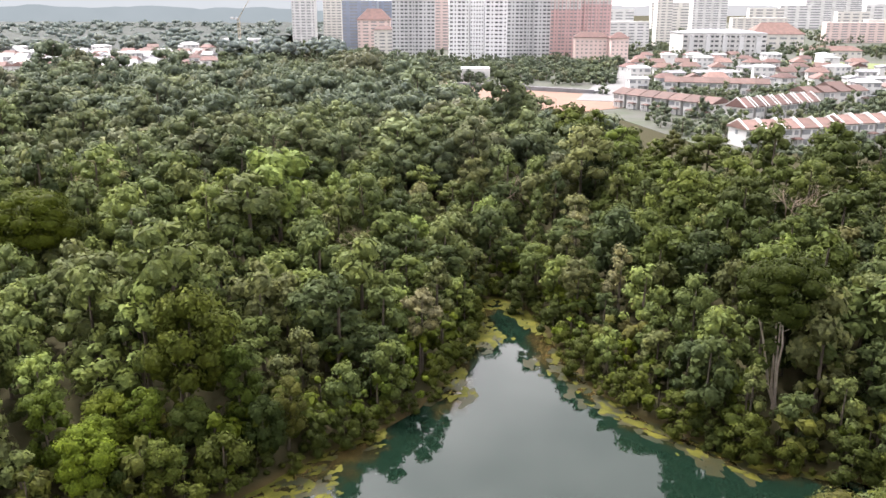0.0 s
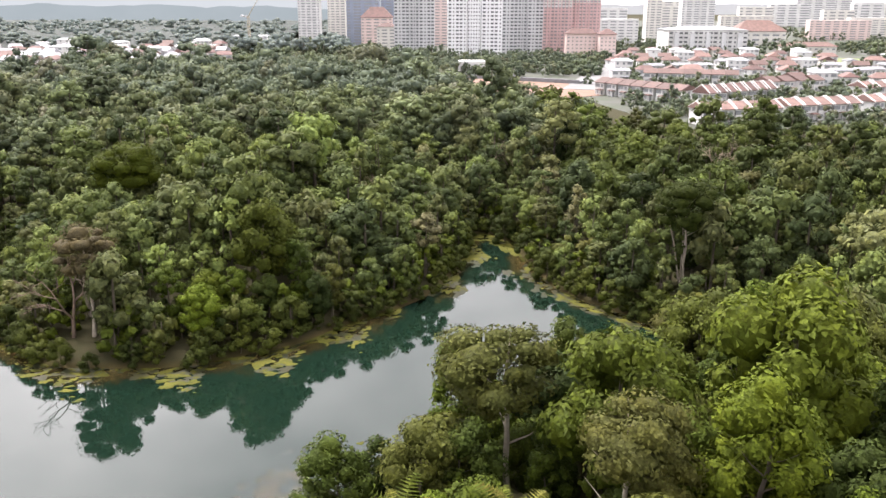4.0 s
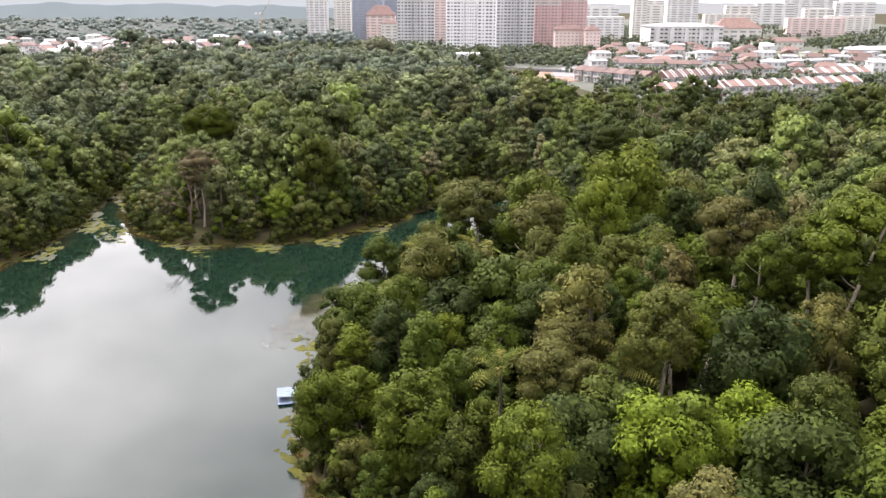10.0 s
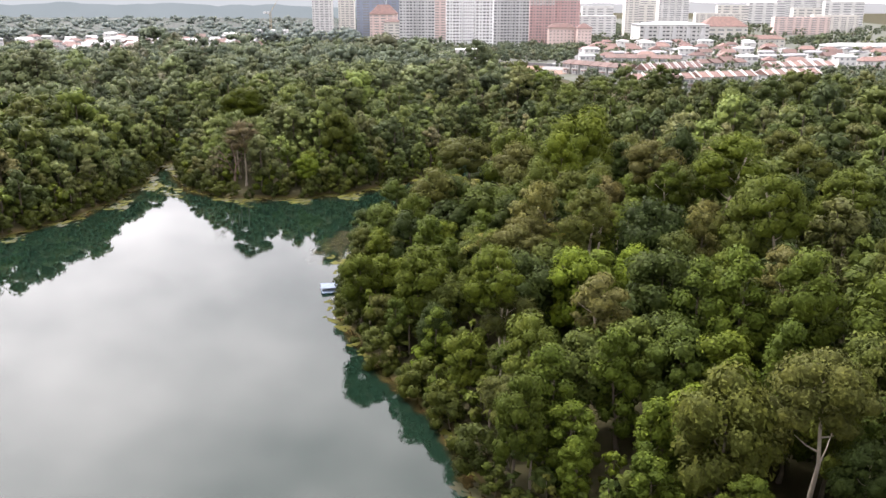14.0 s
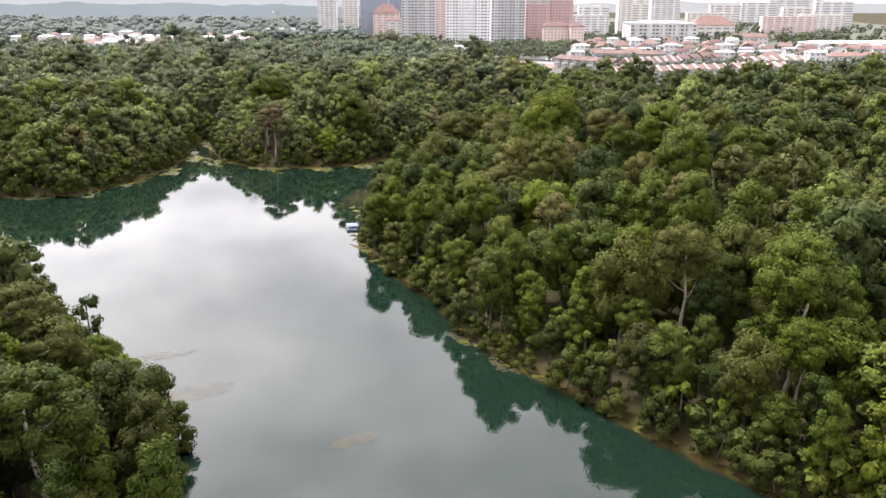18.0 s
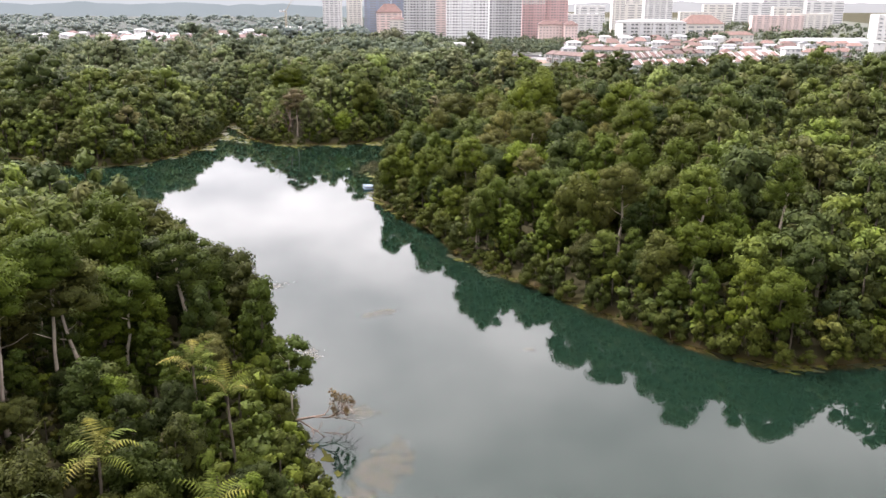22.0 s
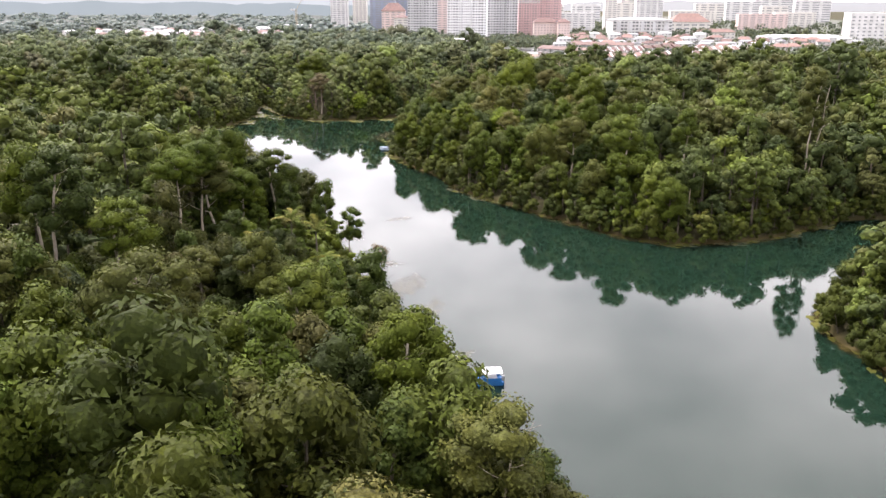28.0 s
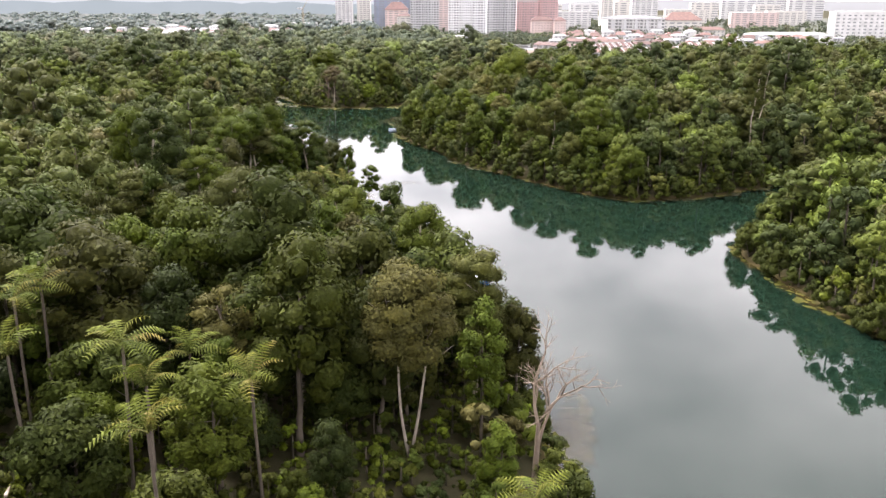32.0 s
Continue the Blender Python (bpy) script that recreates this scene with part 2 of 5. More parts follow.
    l.new(murk.outputs["Fac"], mix.inputs["Factor"])
    l.new(mix.outputs["Result"], bsdf.inputs["Base Color"])
    bsdf.inputs["Roughness"].default_value, bsdf.inputs["IOR"].default_value = 0.03, 1.333
    return m


def ground_material():
    """Leaf litter and grass, with bare reddish mud along the waterline."""
    m, n, l, bsdf, out = node_material("forest_floor")
    co, sep, big, fine = n.new("ShaderNodeTexCoord"), n.new("ShaderNodeSeparateXYZ"), n.new("ShaderNodeTexNoise"), n.new("ShaderNodeTexNoise")
    big.inputs["Scale"].default_value, big.inputs["Detail"].default_value = 0.08, 6
    fine.inputs["Scale"].default_value, fine.inputs["Detail"].default_value = 1.2, 5
    l.new(co.outputs["Object"], sep.inputs[0])
    l.new(co.outputs["Object"], big.inputs["Vector"])
    l.new(co.outputs["Object"], fine.inputs["Vector"])
    litter, mud, both = n.new("ShaderNodeMix"), n.new("ShaderNodeMapRange"), n.new("ShaderNodeMix")
    litter.data_type = both.data_type = "RGBA"
    litter.inputs["A"].default_value, litter.inputs["B"].default_value = (0.022, 0.026, 0.011, 1), (0.036, 0.028, 0.016, 1)
    l.new(fine.outputs["Fac"], litter.inputs["Factor"])
    mud.inputs["From Min"].default_value, mud.inputs["From Max"].default_value = 0.75, 0.1
    l.new(sep.outputs["Z"], mud.inputs["Value"])
    shore = n.new("ShaderNodeMix")
    shore.data_type = "RGBA"
    shore.inputs["A"].default_value, shore.inputs["B"].default_value = (0.046, 0.030, 0.015, 1), (0.036, 0.036, 0.012, 1)
    l.new(big.outputs["Fac"], shore.inputs["Factor"])
    l.new(mud.outputs[0], both.inputs["Factor"])
    l.new(litter.outputs["Result"], both.inputs["A"])
    l.new(shore.outputs["Result"], both.inputs["B"])
    l.new(both.outputs["Result"], bsdf.inputs["Base Color"])
    bsdf.inputs["Roughness"].default_value = 0.9
    bsdf.inputs["Specular IOR Level"].default_value = 0.05
    b = n.new("ShaderNodeBump")
    b.inputs["Strength"].default_value, b.inputs["Distance"].default_value = 0.6, 0.2
    l.new(fine.outputs["Fac"], b.inputs["Height"])
    l.new(b.outputs[0], bsdf.inputs["Normal"])
    return m


WATER, FLOOR = water_material(), ground_material()


# ---------------------------------------------------------------- mesh helpers
def mesh_of(name, verts, faces, mats, index=None, tint=None, smooth=False, normals=None):
    """A mesh from arrays: verts (n, 3), faces a list of arrays (k, 3) or (k, 4)."""
    faces = [np.asarray(f, dtype=np.int64) for f in faces if len(f)]
    me = bpy.data.meshes.new(name)
    v = np.asarray(verts, dtype=np.float32)
    me.vertices.add(len(v))
    me.vertices.foreach_set("co", v.ravel())
    total = np.concatenate([np.full(len(f), f.shape[1]) for f in faces])
    loops = np.concatenate([f.ravel() for f in faces])
    me.loops.add(len(loops))
    me.loops.foreach_set("vertex_index", loops.astype(np.int32))
    me.polygons.add(len(total))
    me.polygons.foreach_set("loop_start", (np.cumsum(total) - total).astype(np.int32))
    for m in mats:
        me.materials.append(m)
    if index is not None:
        me.polygons.foreach_set("material_index", np.asarray(index, dtype=np.int32))
    me.polygons.foreach_set("use_smooth", np.full(len(total), smooth))
    if tint is not None:
        me.attributes.new("tint", "FLOAT", "POINT").data.foreach_set("value", np.asarray(tint, dtype=np.float32))
    if normals is not None:
        me.attributes.new("custom_normal", "FLOAT_VECTOR", "POINT").data.foreach_set("vector", np.asarray(normals, dtype=np.float32).ravel())
    me.update(calc_edges=True)
    me.validate()
    return me


def child(name, me, parent, label=""):
    ob = new(name, me)
    ob.parent = parent
    if label:
        ob["label"] = label
    return ob


def part(name, bm, material, parent, label=""):
    """Links a bmesh as one mesh object under a thing or a part."""
    me = bpy.data.meshes.new(name)
    bmesh.ops.recalc_face_normals(bm, faces=bm.faces)
    bm.to_mesh(me)
    bm.free()
    me.materials.append(material)
    return child(name, me, parent, label)


def solid(name, bm, material):
    """A top-level mesh object from a bmesh."""
    me = bpy.data.meshes.new(name)
    bmesh.ops.recalc_face_normals(bm, faces=bm.faces)
    bm.to_mesh(me)
    bm.free()
    me.materials.append(material)
    return new(name, me)


def box(bm, x0, x1, y0, y1, z0, z1):
    v = [bm.verts.new(c) for c in ((x0, y0, z0), (x1, y0, z0), (x1, y1, z0), (x0, y1, z0), (x0, y0, z1), (x1, y0, z1), (x1, y1, z1), (x0, y1, z1))]
    for f in ((3, 2, 1, 0), (4, 5, 6, 7), (0, 1, 5, 4), (1, 2, 6, 5), (2, 3, 7, 6), (3, 0, 4, 7)):
        bm.faces.new([v[i] for i in f])
    return bm


def prism(bm, outline, y0, y1):
    """A solid of the outline (x, z), drawn along y."""
    a = [bm.verts.new((x, y0, z)) for x, z in outline]
    b = [bm.verts.new((x, y1, z)) for x, z in outline]
    k = len(a)
    bm.faces.new(a[::-1])
    bm.faces.new(b)
    for i in range(k):
        bm.faces.new((a[i], a[(i + 1) % k], b[(i + 1) % k], b[i]))
    return bm


def tube_arrays(points, radii, sides=6):
    """A tapered tube along points: verts, quads."""
    p = np.asarray(points, float)
    n = len(p)
    d = np.gradient(p, axis=0)
    d /= np.linalg.norm(d, axis=1)[:, None] + 1e-9
    ref = np.where(np.abs(d[:, 2:3]) > 0.9, np.array([[1.0, 0, 0]]), np.array([[0, 0, 1.0]]))
    u = np.cross(d, ref)
    u /= np.linalg.norm(u, axis=1)[:, None] + 1e-9
    w = np.cross(d, u)
    a = np.linspace(0, 2 * np.pi, sides, endpoint=False)
    ring = p[:, None, :] + np.asarray(radii)[:, None, None] * (np.cos(a)[None, :, None] * u[:, None, :] + np.sin(a)[None, :, None] * w[:, None, :])
    i, j = np.meshgrid(np.arange(n - 1), np.arange(sides), indexing="ij")
    q = np.stack([i * sides + j, i * sides + (j + 1) % sides, (i + 1) * sides + (j + 1) % sides, (i + 1) * sides + j], -1).reshape(-1, 4)
    return ring.reshape(-1, 3), q


def merged(pieces):
    """Joins (verts, faces) pairs with faces of one size."""
    vs, fs, k = [], [], 0
    for v, f in pieces:
        vs.append(v)
        fs.append(np.asarray(f) + k)
        k += len(v)
    return np.concatenate(vs), np.concatenate(fs)


# ---------------------------------------------------------------- the lake's outline, shore by shore (metres)
ISLAND_SHORE = [(11, 161), (6, 150), (5, 138), (2, 125), (-2, 113), (-9, 104), (-16, 97), (-23, 89), (-33, 81),
                (-45, 77), (-55, 76), (-66, 79), (-78, 91), (-86, 108), (-93, 128)]
WEST_SHORE = [(-98, 139), (-99, 120), (-96, 100), (-95, 80), (-97, 62), (-102, 45), (-111, 33), (-125, 30), (-146, 40),
              (-175, 45), (-205, 30), (-200, 0), (-170, -16), (-140, -28), (-112, -38)]
NEAR_SHORE = [(-84, -56), (-65, -76), (-50.5, -93), (-38, -108), (-31, -126), (-25.5, -141), (-20.5, -155), (-16, -170),
              (-12, -185), (-9, -197), (-3, -206), (1, -216), (5, -228), (9, -243), (13, -262), (15, -285), (18, -330), (22, -400)]
EAST_SHORE = [(60, -440), (100, -420), (92, -340), (84, -280), (79, -250), (75, -234), (71, -219), (70, -206), (68, -195),
              (70, -184), (77, -174), (90, -164), (112, -152), (150, -146), (158, -134), (145, -118), (118, -112)]
PENINSULA_SHORE = [(102, -116), (93, -123), (80, -131), (64, -136), (52, -135), (43, -129), (35, -119), (26, -107), (20, -98),
                   (13, -89), (6, -79), (2, -66), (-4, -52), (-11, -39), (-16, -26), (-19, -10), (-18, 4), (-16, 16),
                   (-12, 28), (-7, 38), (1, 48), (10, 58), (20, 66), (32, 71), (46, 73)]
NORTH_SHORE = [(56, 78), (58, 85), (50, 92), (41, 96), (36, 100), (31, 105), (26, 112), (23, 119), (20, 130), (18, 142), (15, 154)]


def smooth_closed(points, steps=5):
    p = np.array(points, float)
    k = len(p)
    out = []
    for i in range(k):
        a, b, c, d = p[i - 1], p[i], p[(i + 1) % k], p[(i + 2) % k]
        for s in np.arange(steps) / steps:
            out.append(0.5 * (2 * b + (c - a) * s + (2 * a - 5 * b + 4 * c - d) * s ** 2 + (3 * b - a - 3 * c + d) * s ** 3))
    return np.array(out)


SHORE = smooth_closed(ISLAND_SHORE + WEST_SHORE + NEAR_SHORE + EAST_SHORE + PENINSULA_SHORE + NORTH_SHORE)
SHORE += np.array([[noise.noise(Vector((x * 0.14, y * 0.14, 3))), noise.noise(Vector((x * 0.14, y * 0.14, 8)))] for x, y in SHORE]) * 1.1


def shore_distance(x, y):
    """Metres from the waterline: positive on land, negative on the water."""
    q = np.stack([np.ravel(x), np.ravel(y)], 1).astype(float)
    a, b = SHORE, np.roll(SHORE, -1, 0)
    out = np.empty(len(q))
    for s in range(0, len(q), 4000):
        c = q[s:s + 4000, None, :]
        ab = (b - a)[None]
        t = np.clip(((c - a[None]) * ab).sum(-1) / (ab ** 2).sum(-1), 0, 1)
        dist = np.sqrt(((c - a[None] - t[..., None] * ab) ** 2).sum(-1)).min(1)
        up = (a[None, :, 1] > c[..., 1]) != (b[None, :, 1] > c[..., 1])
        xs = a[None, :, 0] + (c[..., 1] - a[None, :, 1]) * ab[..., 0] / (ab[..., 1] + 1e-12)
        inside = (up & (c[..., 0] < xs)).sum(1) % 2 == 1
        out[s:s + 4000] = np.where(inside, -dist, dist)
    return out.reshape(np.shape(x))


def ease(v):
    v = np.clip(v, 0, 1)
    return v * v * (3 - 2 * v)


def ground_z(x, y, d=None):
    x, y = np.asarray(x, float), np.asarray(y, float)
    d = shore_distance(x, y) if d is None else d
    roll = 1.3 * np.sin(x * 0.031 + 1.2) * np.cos(y * 0.027) + 0.8 * np.sin(x * 0.07 + y * 0.05)
    land = 0.05 + 1.1 * ease(d / 3) + 5.0 * ease(d / 45) + 4.5 * ease((d - 25) / 110) + roll * ease((d - 6) / 40)
    town = ease((y - forest_edge(x) + 40) / 60)
    land = land * (1 - town) + 11.0 * town
    return np.where(d > 0, land, -0.2 - np.minimum(-d * 0.3, 4))


def forest_edge(x):
    """How far north (y) the wood reaches at x."""
    return np.interp(x, [-600, -230, -190, -92, -60, -20, 5, 40, 66, 80, 110, 180, 240, 290, 420], [415, 420, 470, 485, 470, 440, 400, 330, 262, 202, 196, 204, 225, 250, 270])


# ---------------------------------------------------------------- the large structure: ground and water
def spread(core0, core1, step, far0, far1, count):
    inner = np.arange(core0, core1 + 0.1, step)
    lo = core0 - np.geomspace(step, core0 - far0, count)[::-1]
    hi = core1 + np.geomspace(step, far1 - core1, count)
    return np.concatenate([lo, inner, hi])


gx, gy = spread(-240, 240, 5, -4300, 4300, 30), spread(-440, 400, 5, -2500, 4700, 30)
GX, GY = np.meshgrid(gx, gy, indexing="ij")
GZ = ground_z(GX, GY)
gi, gj = np.meshgrid(np.arange(len(gx) - 1), np.arange(len(gy) - 1), indexing="ij")
k = len(gy)
quads = np.stack([gi * k + gj, (gi + 1) * k + gj, (gi + 1) * k + gj + 1, gi * k + gj + 1], -1).reshape(-1, 4)
ground = new("ground", mesh_of("ground", np.stack([GX, GY, GZ], -1).reshape(-1, 3), [quads], [FLOOR], smooth=True))
tagged(ground, "forest floor of leaf litter with muddy lake banks", "ground", kind="structure")

bm = bmesh.new()
bmesh.ops.create_grid(bm, x_segments=20, y_segments=30, size=1, matrix=Matrix.LocRotScale((-30, -140, 0), None, (205, 310, 1)))
lake = solid("water", bm, WATER)
tagged(lake, "calm deep green lake reflecting the cloudy sky", "lake", kind="structure")


# ---------------------------------------------------------------- trees
def icosahedron():
    t = (1 + 5 ** 0.5) / 2
    v = np.array([(-1, t, 0), (1, t, 0), (-1, -t, 0), (1, -t, 0), (0, -1, t), (0, 1, t), (0, -1, -t), (0, 1, -t), (t, 0, -1), (t, 0, 1), (-t, 0, -1), (-t, 0, 1)], float)
    f = np.array([(0, 11, 5), (0, 5, 1), (0, 1, 7), (0, 7, 10), (0, 10, 11), (1, 5, 9), (5, 11, 4), (11, 10, 2), (10, 7, 6), (7, 1, 8),
                  (3, 9, 4), (3, 4, 2), (3, 2, 6), (3, 6, 8), (3, 8, 9), (4, 9, 5), (2, 4, 11), (6, 2, 10), (8, 6, 7), (9, 8, 1)])
    return v / np.linalg.norm(v[0]), f


def subdivided(v, f):
    cache, verts, faces = {}, list(map(tuple, v)), []

    def mid(a, b):
        key = (min(a, b), max(a, b))
        if key not in cache:
            m = (np.array(verts[a]) + np.array(verts[b])) / 2
            verts.append(tuple(m / np.linalg.norm(m)))
            cache[key] = len(verts) - 1
        return cache[key]
    for a, b, c in f:
        ab, bc, ca = mid(a, b), mid(b, c), mid(c, a)
        faces += [(a, ab, ca), (b, bc, ab), (c, ca, bc), (ab, bc, ca)]
    return np.array(verts), np.array(faces)


ICO0 = icosahedron()
ICO1 = subdivided(*ICO0)


def leaf_sprays(rng, centres, normals, length, width, droop=0.25):
    """Pointed sprays of leaves, three corners each."""
    k = len(centres)
    n = normals / (np.linalg.norm(normals, axis=1)[:, None] + 1e-9)
    r = rng.normal(size=(k, 3))
    along = r - (r * n).sum(1)[:, None] * n
    along /= np.linalg.norm(along, axis=1)[:, None] + 1e-9
    side = np.cross(n, along)
    ln = length * rng.uniform(0.55, 1.4, (k, 1))
    wd = width * rng.uniform(0.55, 1.4, (k, 1))
    root = centres - along * ln * 0.45
    v = np.stack([root + side * wd * 0.5, root - side * wd * 0.5, centres + along * ln * 0.55 - n * ln * droop], 1).reshape(-1, 3)
    return v, np.arange(3 * k).reshape(-1, 3)


def crown_arrays(seed, radius, height, lobes, sprays, spray, flat=0.8, ragged=0.2, base=0.72, top=2.2, fine=False, core=0.74, jitter=0.2, droop=0.14, swell=1.0):
    """A crown of leafy clumps in tiers, from its foot at z = 0 up to about height: verts, tris, normals rounded clump by clump."""
    rng = np.random.default_rng(seed)
    c, r = [], []
    for i in range(lobes):
        u = 0.12 + 0.76 * (i / (lobes - 1)) ** 1.15 + rng.uniform(-0.06, 0.06)
        a = i * 2.399 + rng.uniform(-0.45, 0.45)
        girth = (base + (1 - base) * math.sin(min(1, u * 2.2) * math.pi / 2)) * (1 - max(0, u - 0.35) ** top * 1.9)
        out = radius * girth * rng.uniform(0.5, 0.8) if i < lobes - 1 else radius * 0.12
        c.append((math.cos(a) * out, math.sin(a) * out, u * height))
        r.append(radius * swell * (rng.uniform(0.30, 0.48) if i % 3 else rng.uniform(0.18, 0.30)))
    c, r = np.array(c), np.array(r)
    squash = np.array([1, 1, flat])
    iv, jf = ICO1 if fine else ICO0
    tv, tf, tn = [], [], []
    for i in range(lobes):
        bumpy = 1 + rng.uniform(-ragged, ragged, (len(iv), 1))
        tv.append(c[i] + iv * bumpy * r[i] * core * squash)
        tf.append(jf + i * len(iv))
        tn.append(iv)
    tv, tf, tn = np.concatenate(tv), np.concatenate(tf), np.concatenate(tn)
    want, pos, nor, puff = sprays, [], [], []
    while want > 0:
        pick = rng.choice(lobes, size=want * 2, p=r ** 2 / (r ** 2).sum())
        d = rng.normal(size=(want * 2, 3))
        d /= np.linalg.norm(d, axis=1)[:, None]
        d[:, 2] = np.where(d[:, 2] < -0.3, -d[:, 2], d[:, 2])
        p = c[pick] + d * r[pick, None] * squash * rng.uniform(0.78, 1.14, (len(d), 1))
        inside = (np.linalg.norm((p[:, None] - c[None]) / squash, axis=2) < r[None] * 0.82).any(1)
        p, d = p[~inside][:want], d[~inside][:want]
        pos.append(p)
        nor.append(d * 1.0 + rng.normal(size=d.shape) * jitter + np.array([0, 0, 0.25]))
        away = p - np.array([0, 0, height * 0.35])
        away /= np.linalg.norm(away, axis=1)[:, None] + 1e-9
        puff.append(0.7 * d + 0.4 * away + rng.normal(size=d.shape) * 0.24)
        want -= len(p)
    qv, qf = leaf_sprays(rng, np.concatenate(pos), np.concatenate(nor), spray, spray * 0.8, droop)
    n = np.concatenate([tn, np.repeat(np.concatenate(puff), 3, 0)])
    n /= np.linalg.norm(n, axis=1)[:, None] + 1e-9
    return np.concatenate([tv, qv]), np.concatenate([tf, qf + len(tv)]), n


def trunk_arrays(seed, height, girth, crown_radius, limbs=5, stems=1, sides=6, fork=0.55):
    """A tapered, slightly crooked trunk with limbs that rise into the crown."""
    rng = np.random.default_rng(seed)
    bits = []
    for s in range(stems):
        lean = rng.normal(size=2) * (0.03 if stems == 1 else 0.09) * height
        t = np.linspace(0, 1, 7)
        wob = np.cumsum(rng.normal(size=(7, 2)) * 0.012 * height, 0)
        axis = np.stack([lean[0] * t + wob[:, 0], lean[1] * t + wob[:, 1], height * t], 1)
        axis[0] = (s * girth * 0.8, 0, -0.6)
        rad = girth * (1 - 0.68 * t) * (0.75 if stems > 1 else 1)
        rad[0] *= 1.5
        bits.append(tube_arrays(axis, rad, sides))
        for i in range(limbs):
            u = fork + (1 - fork) * (i + 0.5) / limbs
            start = np.array([np.interp(u, t, axis[:, j]) for j in range(3)])
            a = i * 2.4 + rng.uniform(-0.4, 0.4)
            reach = crown_radius * rng.uniform(0.5, 0.85) * (1.15 - 0.5 * u)
            end = start + np.array([math.cos(a) * reach, math.sin(a) * reach, reach * rng.uniform(0.5, 0.95)])
            middle = (start + end) / 2 + np.array([0, 0, -0.08 * reach])
            g = girth * (1 - 0.68 * u) * 0.5
            bits.append(tube_arrays([start, middle, end], [g, g * 0.6, g * 0.22], max(4, sides - 2)))
    return merged(bits)


def tree_thing(name, seed, height, radius, crown_h, leaf, bark, label, category, lobes=12, sprays=1500, spray=0.45, flat=0.92,
               stems=1, limbs=5, girth=None, fork=0.55, ragged=0.2, base=0.72, top=2.2):
    tree = new(name)
    tagged(tree, label, category)
    tv, tq = trunk_arrays(seed + 500, height - crown_h * 0.3, girth or 0.016 * height + 0.05, radius, limbs, stems, fork=fork)
    child("trunk", mesh_of("trunk", tv, [tq], [bark], smooth=True), tree)
    cv, ct, cn = crown_arrays(seed, radius, crown_h, int(lobes * 1.45), int(sprays * 1.5), spray * 0.8, flat, ragged, base, top, jitter=0.3)
    cv = cv + np.array([0, 0, height - crown_h])
    child("crown", mesh_of("crown", cv, [ct], [leaf], smooth=True, normals=cn), tree)
    return tree


def plant_all(template, poses):
    """Sets the template at the first pose and copies of it at the rest."""
    for m in poses[1:]:
        copy_thing(template, m)
    template.matrix_basis = poses[0]


BROAD = "broadleaf rainforest tree with a dense rounded green crown"
MODELS = {
    "broadleaf_tree": [tree_thing("broadleaf_tree", 10 + i, h, r, ch, LEAF, BARK, BROAD, "tree", lobes=lb, sprays=sp, spray=s, base=bs)
                       for i, (h, r, ch, lb, sp, s, bs) in enumerate([(13.5, 4.3, 9.5, 18, 2050, 0.50, 0.7), (15, 4.9, 10.5, 21, 2300, 0.54, 0.6), (11.5, 3.7, 9.0, 16, 1800, 0.46, 0.8),
                                                                  (16.5, 4.2, 12.0, 20, 2200, 0.48, 0.7), (12.5, 4.6, 8.4, 17, 1600, 0.66, 0.6), (14, 3.6, 11.0, 18, 2050, 0.45, 0.75)])],
    "climber_clad_tree": [tree_thing("climber_clad_tree", 40 + i, h, r, ch, LEAF_VINE, BARK, "narrow tree smothered in bright green climbers", "tree", lobes=lb, sprays=sp, spray=s, flat=1.0, base=0.95, top=3.0)
                          for i, (h, r, ch, lb, sp, s) in enumerate([(14, 2.8, 12.5, 19, 2000, 0.44), (16.5, 3.1, 14.5, 21, 2100, 0.48), (11.5, 2.6, 10.5, 17, 1750, 0.42)])],
    "spreading_tree": [tree_thing("spreading_tree", 60 + i, h, r, ch, LEAF_PALE, PALE_BARK, "pale-barked tree with a flat airy olive-green crown", "tree", lobes=lb, sprays=sp, spray=s, flat=0.55, limbs=7, fork=0.45, ragged=0.3, base=0.5, top=2.8)
                       for i, (h, r, ch, lb, sp, s) in enumerate([(17.5, 4.8, 6.8, 19, 2400, 0.40), (15.5, 4.2, 6.0, 17, 2100, 0.38)])],
    "tall_tree": [tree_thing("tall_tree", 80 + i, h, r, ch, LEAF, PALE_BARK, "tall emergent tree with bare pale trunk and high crown", "tree", lobes=lb, sprays=sp, spray=s, flat=0.75, limbs=6, fork=0.6, girth=0.34, base=0.6)
                  for i, (h, r, ch, lb, sp, s) in enumerate([(21, 4.4, 9.0, 18, 2400, 0.44), (19.5, 3.9, 8.5, 17, 2200, 0.42)])],
    "shrub": [tree_thing("shrub", 100 + i, h, r, ch, LEAF_SHRUB, BARK, "leafy shrub hanging over the muddy lake bank", "shrub", lobes=lb, sprays=sp, spray=s, limbs=3, girth=0.09, base=0.95)
              for i, (h, r, ch, lb, sp, s) in enumerate([(4.2, 2.3, 4.2, 8, 700, 0.38), (5.6, 2.7, 5.6, 10, 900, 0.40), (3.2, 1.9, 3.2, 7, 520, 0.36)])],
}
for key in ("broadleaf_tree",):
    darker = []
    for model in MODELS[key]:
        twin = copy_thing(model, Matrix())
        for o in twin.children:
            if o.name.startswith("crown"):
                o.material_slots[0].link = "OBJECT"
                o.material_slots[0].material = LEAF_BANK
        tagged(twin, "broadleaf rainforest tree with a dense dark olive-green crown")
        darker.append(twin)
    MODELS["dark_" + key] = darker


